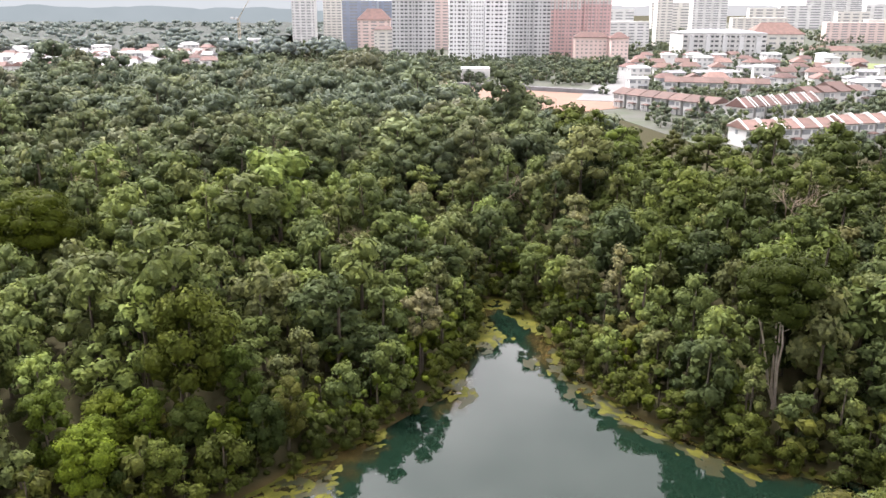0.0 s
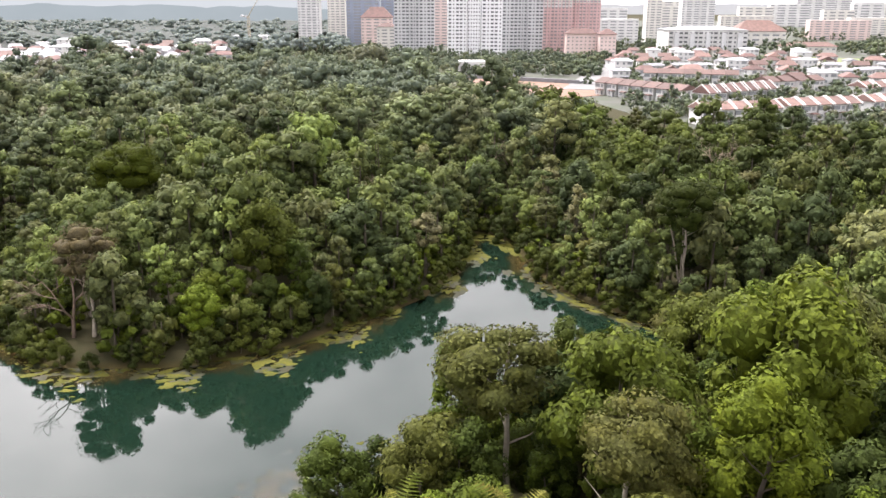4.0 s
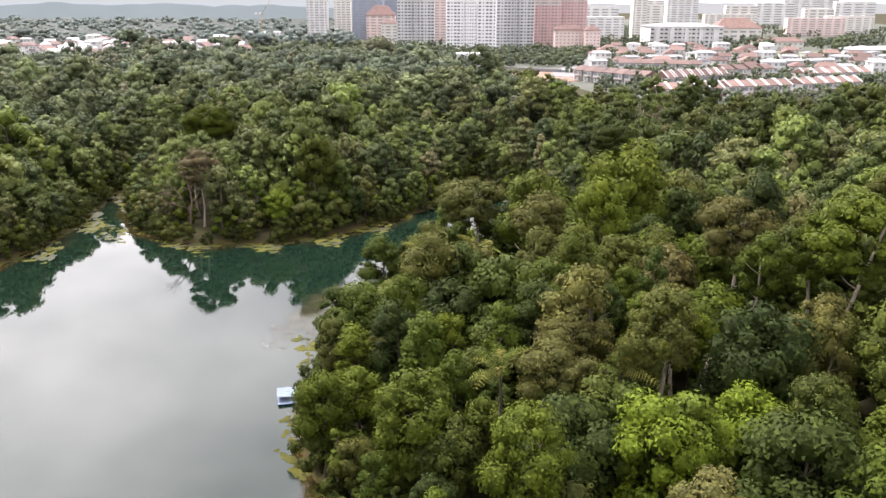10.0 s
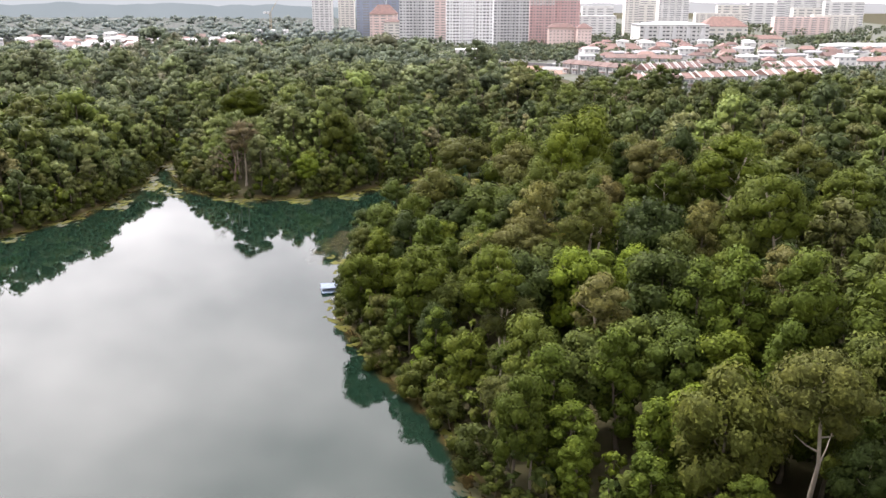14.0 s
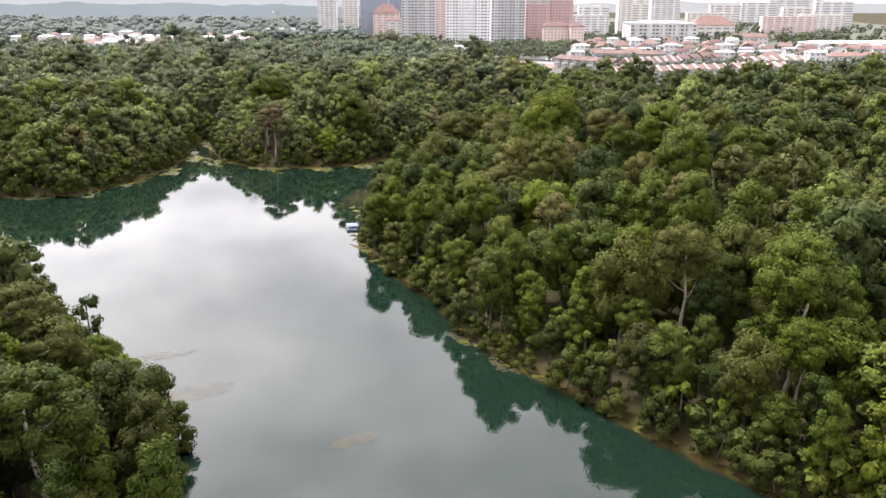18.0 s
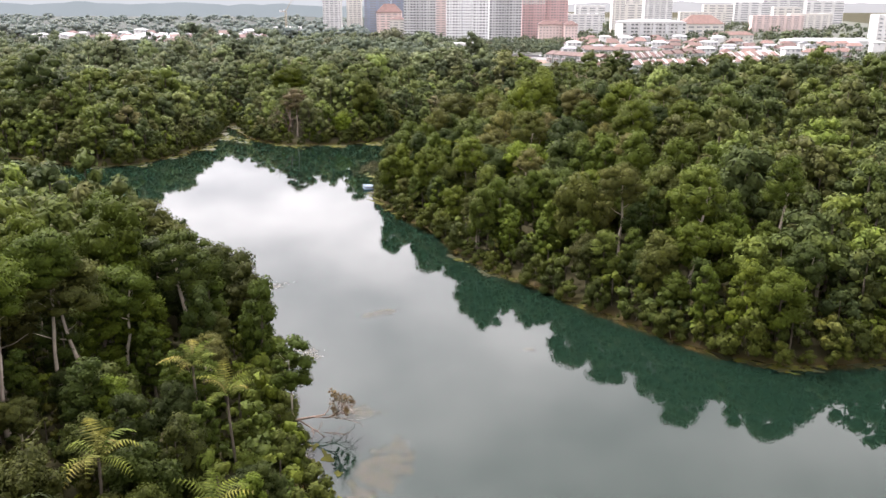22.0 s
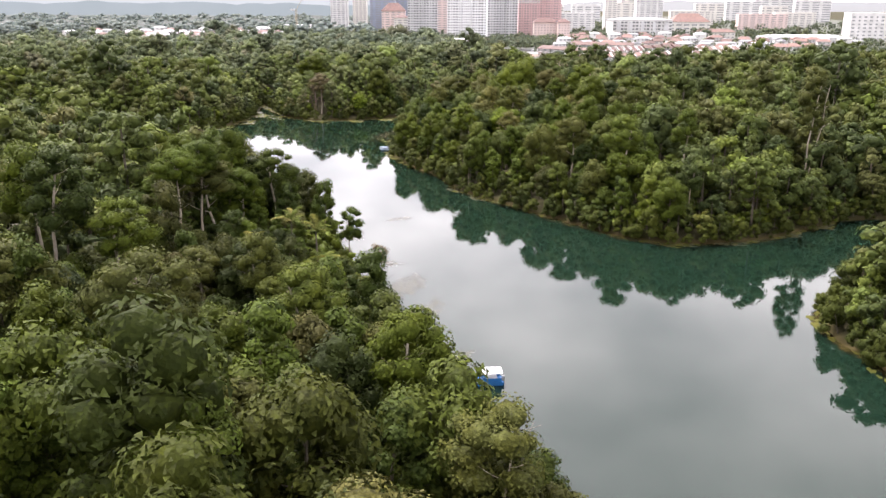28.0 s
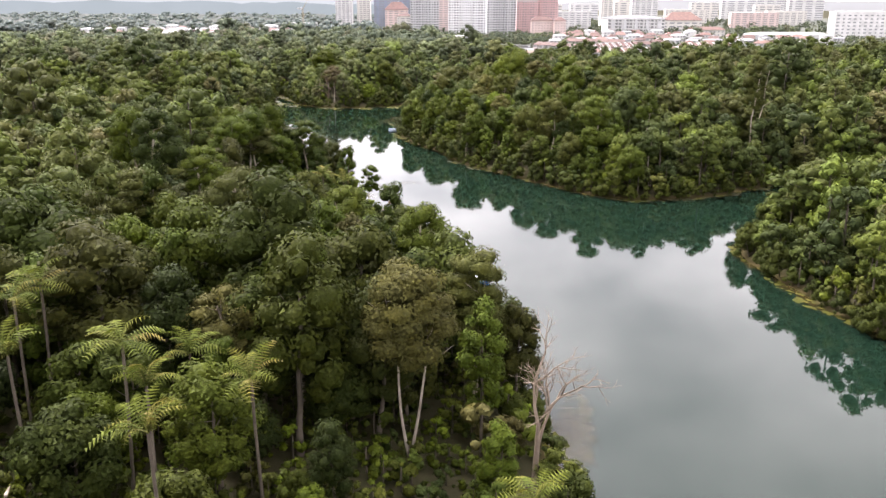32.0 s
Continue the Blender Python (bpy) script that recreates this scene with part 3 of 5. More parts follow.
# ---------------------------------------------------------------- where the trees stand
PALM_SPOTS = [(-29.6, -300.2, 25.0), (-26.0, -303.5, 22.0), (-21.4, -314.0, 23.4), (-17.4, -298.0, 20.7), (-27.3, -287.6, 18.6), (-43.5, -286.3, 26.0), (-44.4, -289.5, 25.2), (-38.5, -301.2, 24.2),
              (-2.9, 9.4, 18), (4.9, 9.4, 18), (61, 40.7, 19), (50.4, 58, 19), (7.2, -34.9, 18), (19.4, -35.8, 18.5), (15.1, -2.3, 18.5), (8.3, -309, 13.5), (-29.7, -164.3, 12.6), (-23.4, -171.4, 12.6), (-19.5, -195, 13.5), (-33, -187, 13.5)]
CLEARINGS = [(x, y, 2.3) for x, y, _ in PALM_SPOTS] + [(x, y - 4.5, 2.6) for x, y, _ in PALM_SPOTS if y < -250] + [(x * 0.97, y - 9, 3.0) for x, y, _ in PALM_SPOTS if y < -250] + [(35, -29, 3.6), (36, -34, 3.2)] + [(-59, 85, 5), (-63, 83, 5), (-58, 79, 3.5), (46.8, 105, 4), (97, -100, 5), (65, -20, 4), (-2.5, -284, 6), (-1, -288, 6), (0, -294, 5), (1, -299, 3.5), (-5, -293, 4.5), (-5, -299, 5), (-9, -291, 3.5), (-1, -304, 3.5), (4, -223, 4.5), (3, -229, 4), (4.5, -217, 4), (3.5, -266, 6), (2, -271, 4.5), (11.5, -285, 4), (11, -290, 3.5), (11, -296, 3.5),
                                                       (-19.6, -159.5, 3.4), (-18, -163, 2.6), (77, 21, 4), (-48.5, -160, 2.4), (-49.5, -172, 2.4), (-43.5, -152, 2.2), (34, -24, 3.5), (34, -28, 3), (29, -34.5, 3.2), (28.5, -39, 3.4), (26.5, -48, 3.2), (26, -53, 2.6), (3, -214, 5.5), (5, -221, 5), (6, -228, 4.5)]


def cleared(x, y):
    keep = np.ones(len(x), bool)
    for cx, cy, cr in CLEARINGS:
        keep &= np.hypot(x - cx, y - cy) > cr
    return keep


def in_view_wedge(x, y):
    return (np.abs(x) < 0.55 * (y + 398) + 14) & (y > -332)


def jittered(x0, x1, y0, y1, step, seed):
    rng = np.random.default_rng(seed)
    xs, ys = np.arange(x0, x1, step), np.arange(y0, y1, step * 0.87)
    X, Y = np.meshgrid(xs, ys)
    X = X + (np.arange(len(ys)) % 2)[:, None] * step * 0.5
    X = X + rng.uniform(-0.33, 0.33, X.shape) * step
    Y = Y + rng.uniform(-0.33, 0.33, Y.shape) * step
    return X.ravel(), Y.ravel()


def wooded(x, y, margin):
    d = shore_distance(x, y)
    keep = in_view_wedge(x, y) & (d > margin) & (y < forest_edge(x)) & cleared(x, y)
    return x[keep], y[keep], d[keep]


NEAR_X, NEAR_Y, NEAR_D = wooded(*jittered(-240, 200, -332, 120, 6.6, 1), 1.6)
MID_X, MID_Y, MID_D = wooded(*jittered(-330, 330, 120, 270, 7.6, 2), 1.6)
FAR_X, FAR_Y, FAR_D = wooded(*jittered(-620, 420, 270, 690, 12.0, 3), 2)

rng = np.random.default_rng(7)
BUDGET = {"broadleaf_tree": 170, "climber_clad_tree": 150, "spreading_tree": 45, "tall_tree": 36, "dark_broadleaf_tree": 170}
KINDS = list(BUDGET)


def close_ground(x, y):
    """The three pieces of wood that the flight passes nearest."""
    bank = (x > -64) & (x < 26) & (y < -95)
    point = (x > -25) & (x < 66) & (y > -140) & (y < 70)
    island = (x > -92) & (x < 6) & (y > 72) & (y < 100)
    return bank | point | island


def bank_canopy(x, y):
    """Tall wood at the near end of the west bank, low growth along its middle, and full wood on the point."""
    if -22 < x < 42 and 22 < y < 76:
        return 1.15 if y < 42 else 1.0
    if x > 26 or y > -50:
        return 1.0
    if y > -135:
        return 0.93
    if x > 6.5 and y < -268:
        return 0.5
    if -200 < y < -148 and x > -46:
        return 0.66
    if -16 < x < 15 and -328 < y < -288:
        return 0.58
    if -52 < x < -14 and y < -303:
        return 0.74
    if y < -225:
        return min(1.2, 1.0 + 0.012 * (-225 - y))
    return 1.0


def tree_pose(x, y, s, lean=0.05, seed_turn=None):
    turn = rng.uniform(0, 2 * math.pi) if seed_turn is None else seed_turn
    z = float(ground_z(np.array([x]), np.array([y]))[0])
    return Matrix.LocRotScale((x, y, z - 0.15), Euler((rng.normal() * lean, rng.normal() * lean, turn)), (s * rng.uniform(0.9, 1.12), s * rng.uniform(0.9, 1.12), s * rng.uniform(0.9, 1.15)))


stand = defaultdict(list)
rest = []
order = np.argsort(np.where(close_ground(NEAR_X, NEAR_Y), 0, 1) * 1e4 + np.hypot(NEAR_X, 0.15 * (NEAR_Y + 110)), kind="stable")
for i in order:
    x, y, d = NEAR_X[i], NEAR_Y[i], NEAR_D[i]
    patch = noise.noise(Vector((x * 0.035, y * 0.035, 5.0)))
    size = (0.66 + 0.34 * float(ease(d / 14))) * (1 + 0.22 * noise.noise(Vector((x * 0.06, y * 0.06, 1.0)))) * rng.uniform(0.7, 1.3)
    size *= bank_canopy(x, y)
    roll = rng.uniform()
    if x > 60 and y > forest_edge(x) - 45:
        size *= 0.86
    kind = KINDS[0]
    if roll < 0.24 + 0.2 * patch:
        kind = KINDS[1]
    elif roll < 0.29 + 0.2 * patch:
        kind = KINDS[2]
    elif roll > 0.93 and d > 8 and not (-200 < y < -148 and -47 < x < 0) and not (-25 < x < 66 and y > 20):
        kind = KINDS[3]
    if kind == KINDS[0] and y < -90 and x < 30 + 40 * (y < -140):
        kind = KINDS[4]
    if close_ground(x, y) and len(stand[kind]) < BUDGET[kind]:
        stand[kind].append((x, y, size))
    else:
        rest.append((x, y, size * (1.3 if roll > 0.93 and d > 8 else 1.0), 0))
for kind, spots in stand.items():
    models = MODELS[kind]
    for i, model in enumerate(models):
        model["group"] = "trees of the lakeside wood"
        poses = [tree_pose(*s) for s in spots[i::len(models)]]
        plant_all(model, poses)

# shrubs along the waterline
walkline = SHORE[::1]
steps = np.linalg.norm(np.diff(np.vstack([walkline, walkline[:1]]), axis=0), axis=1)
run, shrub_spots = 0.0, []
for i in range(len(walkline)):
    run += steps[i]
    if run < 2.9:
        continue
    run = 0.0
    a, b = walkline[i], walkline[(i + 1) % len(walkline)]
    n = np.array([b[1] - a[1], a[0] - b[0]])
    n /= np.linalg.norm(n) + 1e-9
    for sign in (1, -1):
        q = a + n * sign * 0.7
        if shore_distance(q[:1], q[1:])[0] > 0 and in_view_wedge(q[0], q[1]):
            np.hypot(q[0] - 4, q[1] + 212) > 6 and shrub_spots.append((q[0] + rng.normal() * 0.5, q[1] + rng.normal() * 0.5, rng.uniform(0.65, 1.3)))
            break
for i, model in enumerate(MODELS["shrub"]):
    model["group"] = "shrubs along the lake shore"
    plant_all(model, [tree_pose(*s, lean=0.12) for s in shrub_spots[i::3]])


# the rest of the wood, joined
def wood_variant(seed, radius, height, crown_h, lobes, sprays, spray, flat=0.8, base=0.7, top=2.2, core=0.76, jitter=0.18, droop=0.14, swell=1.0):
    v, t, n = crown_arrays(seed, radius, crown_h, lobes, sprays, spray, flat, 0.2, base, top, core=core, jitter=jitter, droop=droop, swell=swell)
    v = v + np.array([0, 0, height - crown_h])
    tv, tq = tube_arrays([(0, 0, -0.6), (0.15, 0.1, height * 0.5), (0, 0, height * 0.85)], [0.3, 0.22, 0.12], 4)
    tn = tv * np.array([1, 1, 0]) + np.array([1e-4, 0, 0])
    return np.concatenate([v, tv]), t, tq + len(v), np.concatenate([n, tn / np.linalg.norm(tn, axis=1)[:, None]])


def joined_wood(name, spots, variants, leaf, label, seed):
    r = np.random.default_rng(seed)
    spots = np.array(spots)
    base = ground_z(spots[:, 0], spots[:, 1]) - 0.15
    which = r.integers(0, len(variants), len(spots))
    V, T, B, N, tint, off = [], [], [], [], [], 0
    for i, (v, t, b, nr) in enumerate(variants):
        s, z = spots[which == i], base[which == i]
        if not len(s):
            continue
        a, n = r.uniform(0, 2 * np.pi, len(s)), len(v)
        sx, sz = s[:, 2] * r.uniform(0.88, 1.15, len(s)), s[:, 2] * r.uniform(0.85, 1.2, len(s))
        ca, sa = (np.cos(a) * sx)[:, None], (np.sin(a) * sx)[:, None]
        w = np.stack([v[None, :, 0] * ca - v[None, :, 1] * sa + s[:, 0:1], v[None, :, 0] * sa + v[None, :, 1] * ca + s[:, 1:2], v[None, :, 2] * sz[:, None] + z[:, None]], -1)
        V.append(w.reshape(-1, 3))
        c1, s1 = np.cos(a)[:, None], np.sin(a)[:, None]
        N.append(np.stack([nr[None, :, 0] * c1 - nr[None, :, 1] * s1, nr[None, :, 0] * s1 + nr[None, :, 1] * c1, np.repeat(nr[None, :, 2], len(s), 0)], -1).reshape(-1, 3))
        shift = (off + np.arange(len(s)) * n)[:, None, None]
        T.append((t[None] + shift).reshape(-1, 3))
        B.append((b[None] + shift).reshape(-1, 4))
        tint.append(np.repeat(r.uniform(0, 1, len(s)), n))
        off += n * len(s)
    T, B = np.concatenate(T), np.concatenate(B)
    index = np.concatenate([np.zeros(len(T)), np.ones(len(B))])
    me = mesh_of(name, np.concatenate(V), [T, B], [leaf, BARK], index, np.concatenate(tint), smooth=True, normals=np.concatenate(N))
    return tagged(new(name, me), label, "woodland", kind="stuff")


CLOSE_WOOD = [wood_variant(180 + i, r, h, ch, lb, sp, s, f, bs) for i, (r, h, ch, lb, sp, s, f, bs) in enumerate([
    (4.4, 13.5, 11.5, 15, 738, 0.74, 0.95, 0.75), (3.9, 15, 13, 15, 705, 0.70, 0.95, 0.8), (5.0, 14.5, 11.5, 17, 779, 0.78, 0.85, 0.7),
    (3.0, 14.5, 13.5, 14, 672, 0.62, 1.1, 0.95), (4.6, 17.5, 10, 15, 705, 0.70, 0.7, 0.6), (3.6, 11.5, 10.5, 13, 623, 0.68, 0.95, 0.85)])]
MID_WOOD = [wood_variant(200 + i, r, h, ch, lb, sp, s, f, bs, core=0.76, jitter=0.2, droop=0.12, swell=1.1) for i, (r, h, ch, lb, sp, s, f, bs) in enumerate([
    (4.6, 13.5, 11.5, 14, 350, 1.0, 0.85, 0.75), (4.1, 15, 13, 14, 330, 0.95, 0.9, 0.8), (5.6, 14.5, 10.5, 16, 380, 1.05, 0.7, 0.65),
    (3.2, 14.5, 13.5, 13, 320, 0.85, 1.1, 0.95), (5.2, 17.5, 10, 15, 360, 0.95, 0.65, 0.55), (3.8, 11.5, 10.5, 12, 300, 0.9, 0.95, 0.85)])]
FAR_WOOD = [wood_variant(230 + i, r, h, ch, lb, sp, s, f, bs, core=0.74, jitter=0.22, droop=0.15, swell=1.12) for i, (r, h, ch, lb, sp, s, f, bs) in enumerate([
    (7.2, 15, 12, 14, 260, 1.3, 0.7, 0.75), (6.2, 17, 13.5, 14, 250, 1.25, 0.8, 0.8), (8.4, 15.5, 11, 16, 280, 1.4, 0.6, 0.65), (5.8, 13.5, 12, 12, 240, 1.25, 0.9, 0.85)])]

WOOD_LABEL = "dense tropical woodland canopy in mixed greens dulled by a haze tone"
rest = np.array(rest)


def within_reach(p):
    """The rest of the wood that still comes fairly close."""
    x, y = p[:, 0], p[:, 1]
    return ((np.abs(x) < 112) & (y > 60) & (np.hypot(x, y) < 205)) | close_ground(x, y) | ((x < -60) & (x > -85) & (y < -170)) | ((x >= 60) & (x < 112) & (y > -120) & (y < 110))


near_rest = within_reach(rest)
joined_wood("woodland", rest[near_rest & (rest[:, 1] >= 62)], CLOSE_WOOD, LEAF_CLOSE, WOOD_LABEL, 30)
joined_wood("woodland", rest[near_rest & (rest[:, 1] < 62)], CLOSE_WOOD, LEAF_REST, WOOD_LABEL, 38)


def dark_stand(p):
    """A stand of dark spreading trees behind the inlet."""
    return (p[:, 0] > 34) & (p[:, 1] > 84) & (p[:, 1] < 275) | (p[:, 0] > 96) & (p[:, 1] > 50) & (p[:, 1] < 275)


STAND_LABEL = "stand of dark olive spreading trees behind the inlet"
dark = dark_stand(rest)
for sel, seed in ((rest[:, 0] < -20, 31), ((rest[:, 0] >= -20), 32)):
    joined_wood("woodland", rest[sel & ~near_rest & ~dark], MID_WOOD, LEAF_REST, WOOD_LABEL, seed)
joined_wood("woodland", rest[~near_rest & dark], MID_WOOD, LEAF_STAND, STAND_LABEL, 39)


def sized(x, y, d, seed):
    r = np.random.default_rng(seed)
    wave = np.array([noise.noise(Vector((a * 0.03, b * 0.03, 2.0))) for a, b in zip(x, y)])
    big = np.where(r.uniform(size=len(x)) > 0.94, 1.3, 1.0)
    big = np.where((x > 60) & (y > forest_edge(x) - 45), 0.86, big)
    big = np.where((x > -15) & (x < 72) & (y > forest_edge(x) - 80), 0.66, big)
    return np.stack([x, y, (0.7 + 0.3 * ease(d / 14)) * (1 + 0.25 * wave) * r.uniform(0.75, 1.22, len(x)) * big, x * 0], 1)


mid = sized(MID_X, MID_Y, MID_D, 41)
mid_near = within_reach(mid)
dark = dark_stand(mid)
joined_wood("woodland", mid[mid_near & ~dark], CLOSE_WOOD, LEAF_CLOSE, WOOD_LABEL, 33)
joined_wood("woodland", mid[mid_near & dark], CLOSE_WOOD, LEAF_STAND, STAND_LABEL, 29)
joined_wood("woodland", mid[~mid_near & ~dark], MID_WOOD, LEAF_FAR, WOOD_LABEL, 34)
joined_wood("woodland", mid[~mid_near & dark], MID_WOOD, LEAF_STAND, STAND_LABEL, 28)
joined_wood("woodland", sized(FAR_X, FAR_Y, FAR_D, 42), FAR_WOOD, LEAF_FAR_HAZE, WOOD_LABEL, 35)

ux, uy = jittered(-190, 190, -332, 175, 4.6, 4)
ud = shore_distance(ux, uy)
under = in_view_wedge(ux, uy) & cleared(ux, uy) & (ud > 1.2) & (ud < 13)
joined_wood("undergrowth", np.stack([ux, uy, np.random.default_rng(43).uniform(0.38, 0.78, len(ux)), ux * 0], 1)[under], [wood_variant(250 + i, 4.4, 10, 10, 7, 90, 1.3, 0.9, 0.95, core=0.84) for i in range(3)], LEAF_LOW, "tangled green undergrowth behind the lake bank", 36)
ux, uy = jittered(-110, 48, -332, -10, 3.6, 5)
low = in_view_wedge(ux, uy) & (shore_distance(ux, uy) > 2.5) & (((ux < 6) & (uy < -140)) | ((ux > 18) & (uy > -60)))
joined_wood("undergrowth", np.stack([ux, uy, np.random.default_rng(44).uniform(0.26, 0.48, len(ux)), ux * 0], 1)[low], [wood_variant(254 + i, 4.4, 10, 10, 7, 90, 1.3, 0.9, 0.95, core=0.84) for i in range(3)], LEAF_LOW, "low bushy undergrowth below the palms", 37)


# ---------------------------------------------------------------- floating algae and silty shoals
def blob_arrays(r, x, y, size, stretch, turn, z, thick):
    k = 22
    a = np.linspace(0, 2 * np.pi, k, endpoint=False)
    rad = size * (1 + 0.22 * np.sin(a * 2 + r.uniform(0, 6)) + 0.22 * np.sin(a * 3 + r.uniform(0, 6)) + 0.14 * np.sin(a * 5 + r.uniform(0, 6)) + r.uniform(-0.16, 0.16, k))
    px, py = np.cos(a) * rad * stretch, np.sin(a) * rad
    X, Y = px * math.cos(turn) - py * math.sin(turn) + x, px * math.sin(turn) + py * math.cos(turn) + y
    low, high = np.stack([X, Y, np.full(k, -0.05)], 1), np.stack([x + (X - x) * 0.93, y + (Y - y) * 0.93, np.full(k, z)], 1)
    mid_v = np.array([[x, y, z + thick]])
    i = np.arange(k)
    j = (i + 1) % k
    tris = np.concatenate([np.stack([i, j, j + k], 1), np.stack([i, j + k, i + k], 1), np.stack([i + k, j + k, np.full(k, 2 * k)], 1)])
    return np.concatenate([low, high, mid_v]), tris


def algae_field(x0, x1, y0, y1, reach, count, seed, size=(0.5, 1.9), material=None, lift=0.025, label="yellow-green algae mats floating beside the bank"):
    r = np.random.default_rng(seed)
    bits = []
    while len(bits) < count:
        x, y = r.uniform(x0, x1, 900), r.uniform(y0, y1, 900)
        d = shore_distance(x, y)
        edge = shore_distance(x + 0.5, y) - d, shore_distance(x, y + 0.5) - d
        ok = np.nonzero((d < 0.6) & (d > -reach * r.uniform(0.25, 1, 900) * (0.65 + 0.5 * np.sin(x * 0.35 + y * 0.22))))[0]
        for i in ok[:count - len(bits)]:
            turn = math.atan2(-edge[0][i], edge[1][i]) + r.normal() * 0.35
            bits.append(blob_arrays(r, x[i], y[i], size[0] * (size[1] / size[0]) ** (r.uniform() ** 1.4) * 0.6, r.uniform(1.0, 2.2), turn, lift + 0.03 * r.uniform(), lift))
    v, t = merged(bits)
    ob = new("algae_mat", mesh_of("algae_mat", v, [t], [material or ALGAE]))
    return tagged(ob, label, "algae", kind="stuff")


SUNKEN = "dark brown weed lying just under the surface"
algae_field(-92, -8, 60, 112, 9, 200, 71, (0.6, 1.8), WEED, 0.006, SUNKEN)
algae_field(-150, -84, 26, 142, 8, 200, 72, (0.8, 2.2), WEED, 0.006, SUNKEN)
algae_field(-2, 60, 92, 166, 6, 180, 73, (0.7, 2.2), WEED, 0.006, SUNKEN)
algae_field(-4, 104, -142, -60, 3.5, 200, 74, (0.5, 1.3), WEED, 0.006, SUNKEN)
algae_field(-92, -8, 60, 112, 11, 360, 61, (0.3, 1.5))
algae_field(-2, 60, 92, 166, 5, 210, 62, (0.3, 1.6))
algae_field(-2, 24, 136, 166, 12, 200, 63, (0.3, 1.7))
algae_field(-150, -84, 26, 142, 9, 300, 64, (0.3, 1.6))
algae_field(-4, 104, -142, -60, 3.0, 170, 65, (0.35, 1.1))
algae_field(60, 86, -250, -176, 4, 90, 66, (0.4, 1.3))
algae_field(-20, 22, -300, -140, 3.5, 110, 67, (0.4, 1.2))
algae_field(-34, -8, -40, 50, 5, 70, 68, (0.5, 1.6))
algae_field(-36, -8, 4, 54, 13, 70, 69, (0.5, 1.7))
algae_field(-16, 2, -205, -160, 6, 60, 70, (0.4, 1.3))


def silt_material(name, colour, second, broken, dense):
    """Silt seen through a skin of still water, thinning out where it lies deeper."""
    m, n, l, bsdf, out = node_material(name)
    co, big, small, mix = n.new("ShaderNodeTexCoord"), n.new("ShaderNodeTexNoise"), n.new("ShaderNodeTexNoise"), n.new("ShaderNodeMix")
    big.inputs["Scale"].default_value, big.inputs["Detail"].default_value = 0.5, 7
    small.inputs["Scale"].default_value, small.inputs["Detail"].default_value = 0.9, 5
    l.new(co.outputs["Object"], big.inputs["Vector"])
    l.new(co.outputs["Object"], small.inputs["Vector"])
    mix.data_type = "RGBA"
    mix.inputs["A"].default_value, mix.inputs["B"].default_value = (*colour, 1), (*second, 1)
    tone = n.new("ShaderNodeMapRange")
    tone.inputs["From Min"].default_value, tone.inputs["From Max"].default_value = 0.4, 0.62
    l.new(small.outputs["Fac"], tone.inputs["Value"])
    l.new(tone.outputs[0], mix.inputs["Factor"])
    l.new(mix.outputs["Result"], bsdf.inputs["Base Color"])
    bsdf.inputs["Roughness"].default_value, bsdf.inputs["IOR"].default_value = 0.05, 1.333
    fade, add, cut = n.new("ShaderNodeAttribute"), n.new("ShaderNodeMath"), n.new("ShaderNodeMapRange")
    fade.attribute_name = "tint"
    add.operation = "MULTIPLY_ADD"
    l.new(big.outputs["Fac"], add.inputs[0])
    add.inputs[1].default_value = broken
    l.new(fade.outputs["Fac"], add.inputs[2])
    cut.inputs["From Min"].default_value, cut.inputs["From Max"].default_value = 0.5 * broken + 0.25, 0.5 * broken + 0.75
    cut.inputs["To Max"].default_value = dense
    l.new(add.outputs[0], cut.inputs["Value"])
    clear, both = n.new("ShaderNodeBsdfTransparent"), n.new("ShaderNodeMixShader")
    l.new(cut.outputs[0], both.inputs[0])
    l.new(clear.outputs[0], both.inputs[1])
    l.new(bsdf.outputs[0], both.inputs[2])
    l.new(both.outputs[0], out.inputs[0])
    return m


SILT = silt_material("pale_silt", (0.050, 0.042, 0.031), (0.034, 0.034, 0.011), 4.0, 0.5)
FRINGE = silt_material("shore_shallows", (0.040, 0.026, 0.010), (0.026, 0.025, 0.008), 1.2, 0.9)


def water_sheet(name, X, Y, fade, material, label, category, z):
    """A sheet on the water where fade is above nothing."""
    i, j = np.meshgrid(np.arange(X.shape[0] - 1), np.arange(X.shape[1] - 1), indexing="ij")
    k = X.shape[1]
    q = np.stack([i * k + j, (i + 1) * k + j, (i + 1) * k + j + 1, i * k + j + 1], -1)
    some = np.maximum.reduce([fade[:-1, :-1], fade[1:, :-1], fade[1:, 1:], fade[:-1, 1:]]) > 0
    me = mesh_of(name, np.stack([X, Y, np.full(X.shape, z)], -1).reshape(-1, 3), [q[some]], [material], tint=fade.ravel())
    return tagged(new(name, me), label, category, kind="stuff")


def shoal(x, y, length, width, turn, lift):
    u, w = np.meshgrid(np.linspace(-1, 1, 41), np.linspace(-1, 1, 21), indexing="ij")
    X = x + math.cos(turn) * u * length / 2 - math.sin(turn) * w * width / 2
    Y = y + math.sin(turn) * u * length / 2 + math.cos(turn) * w * width / 2
    return water_sheet("shoal", X, Y, np.clip(1.15 * (1 - np.hypot(u, w) ** 1.6), 0, 1), SILT, "pale brown silt shoal just under the lake surface", "shoal", 0.010 + lift)


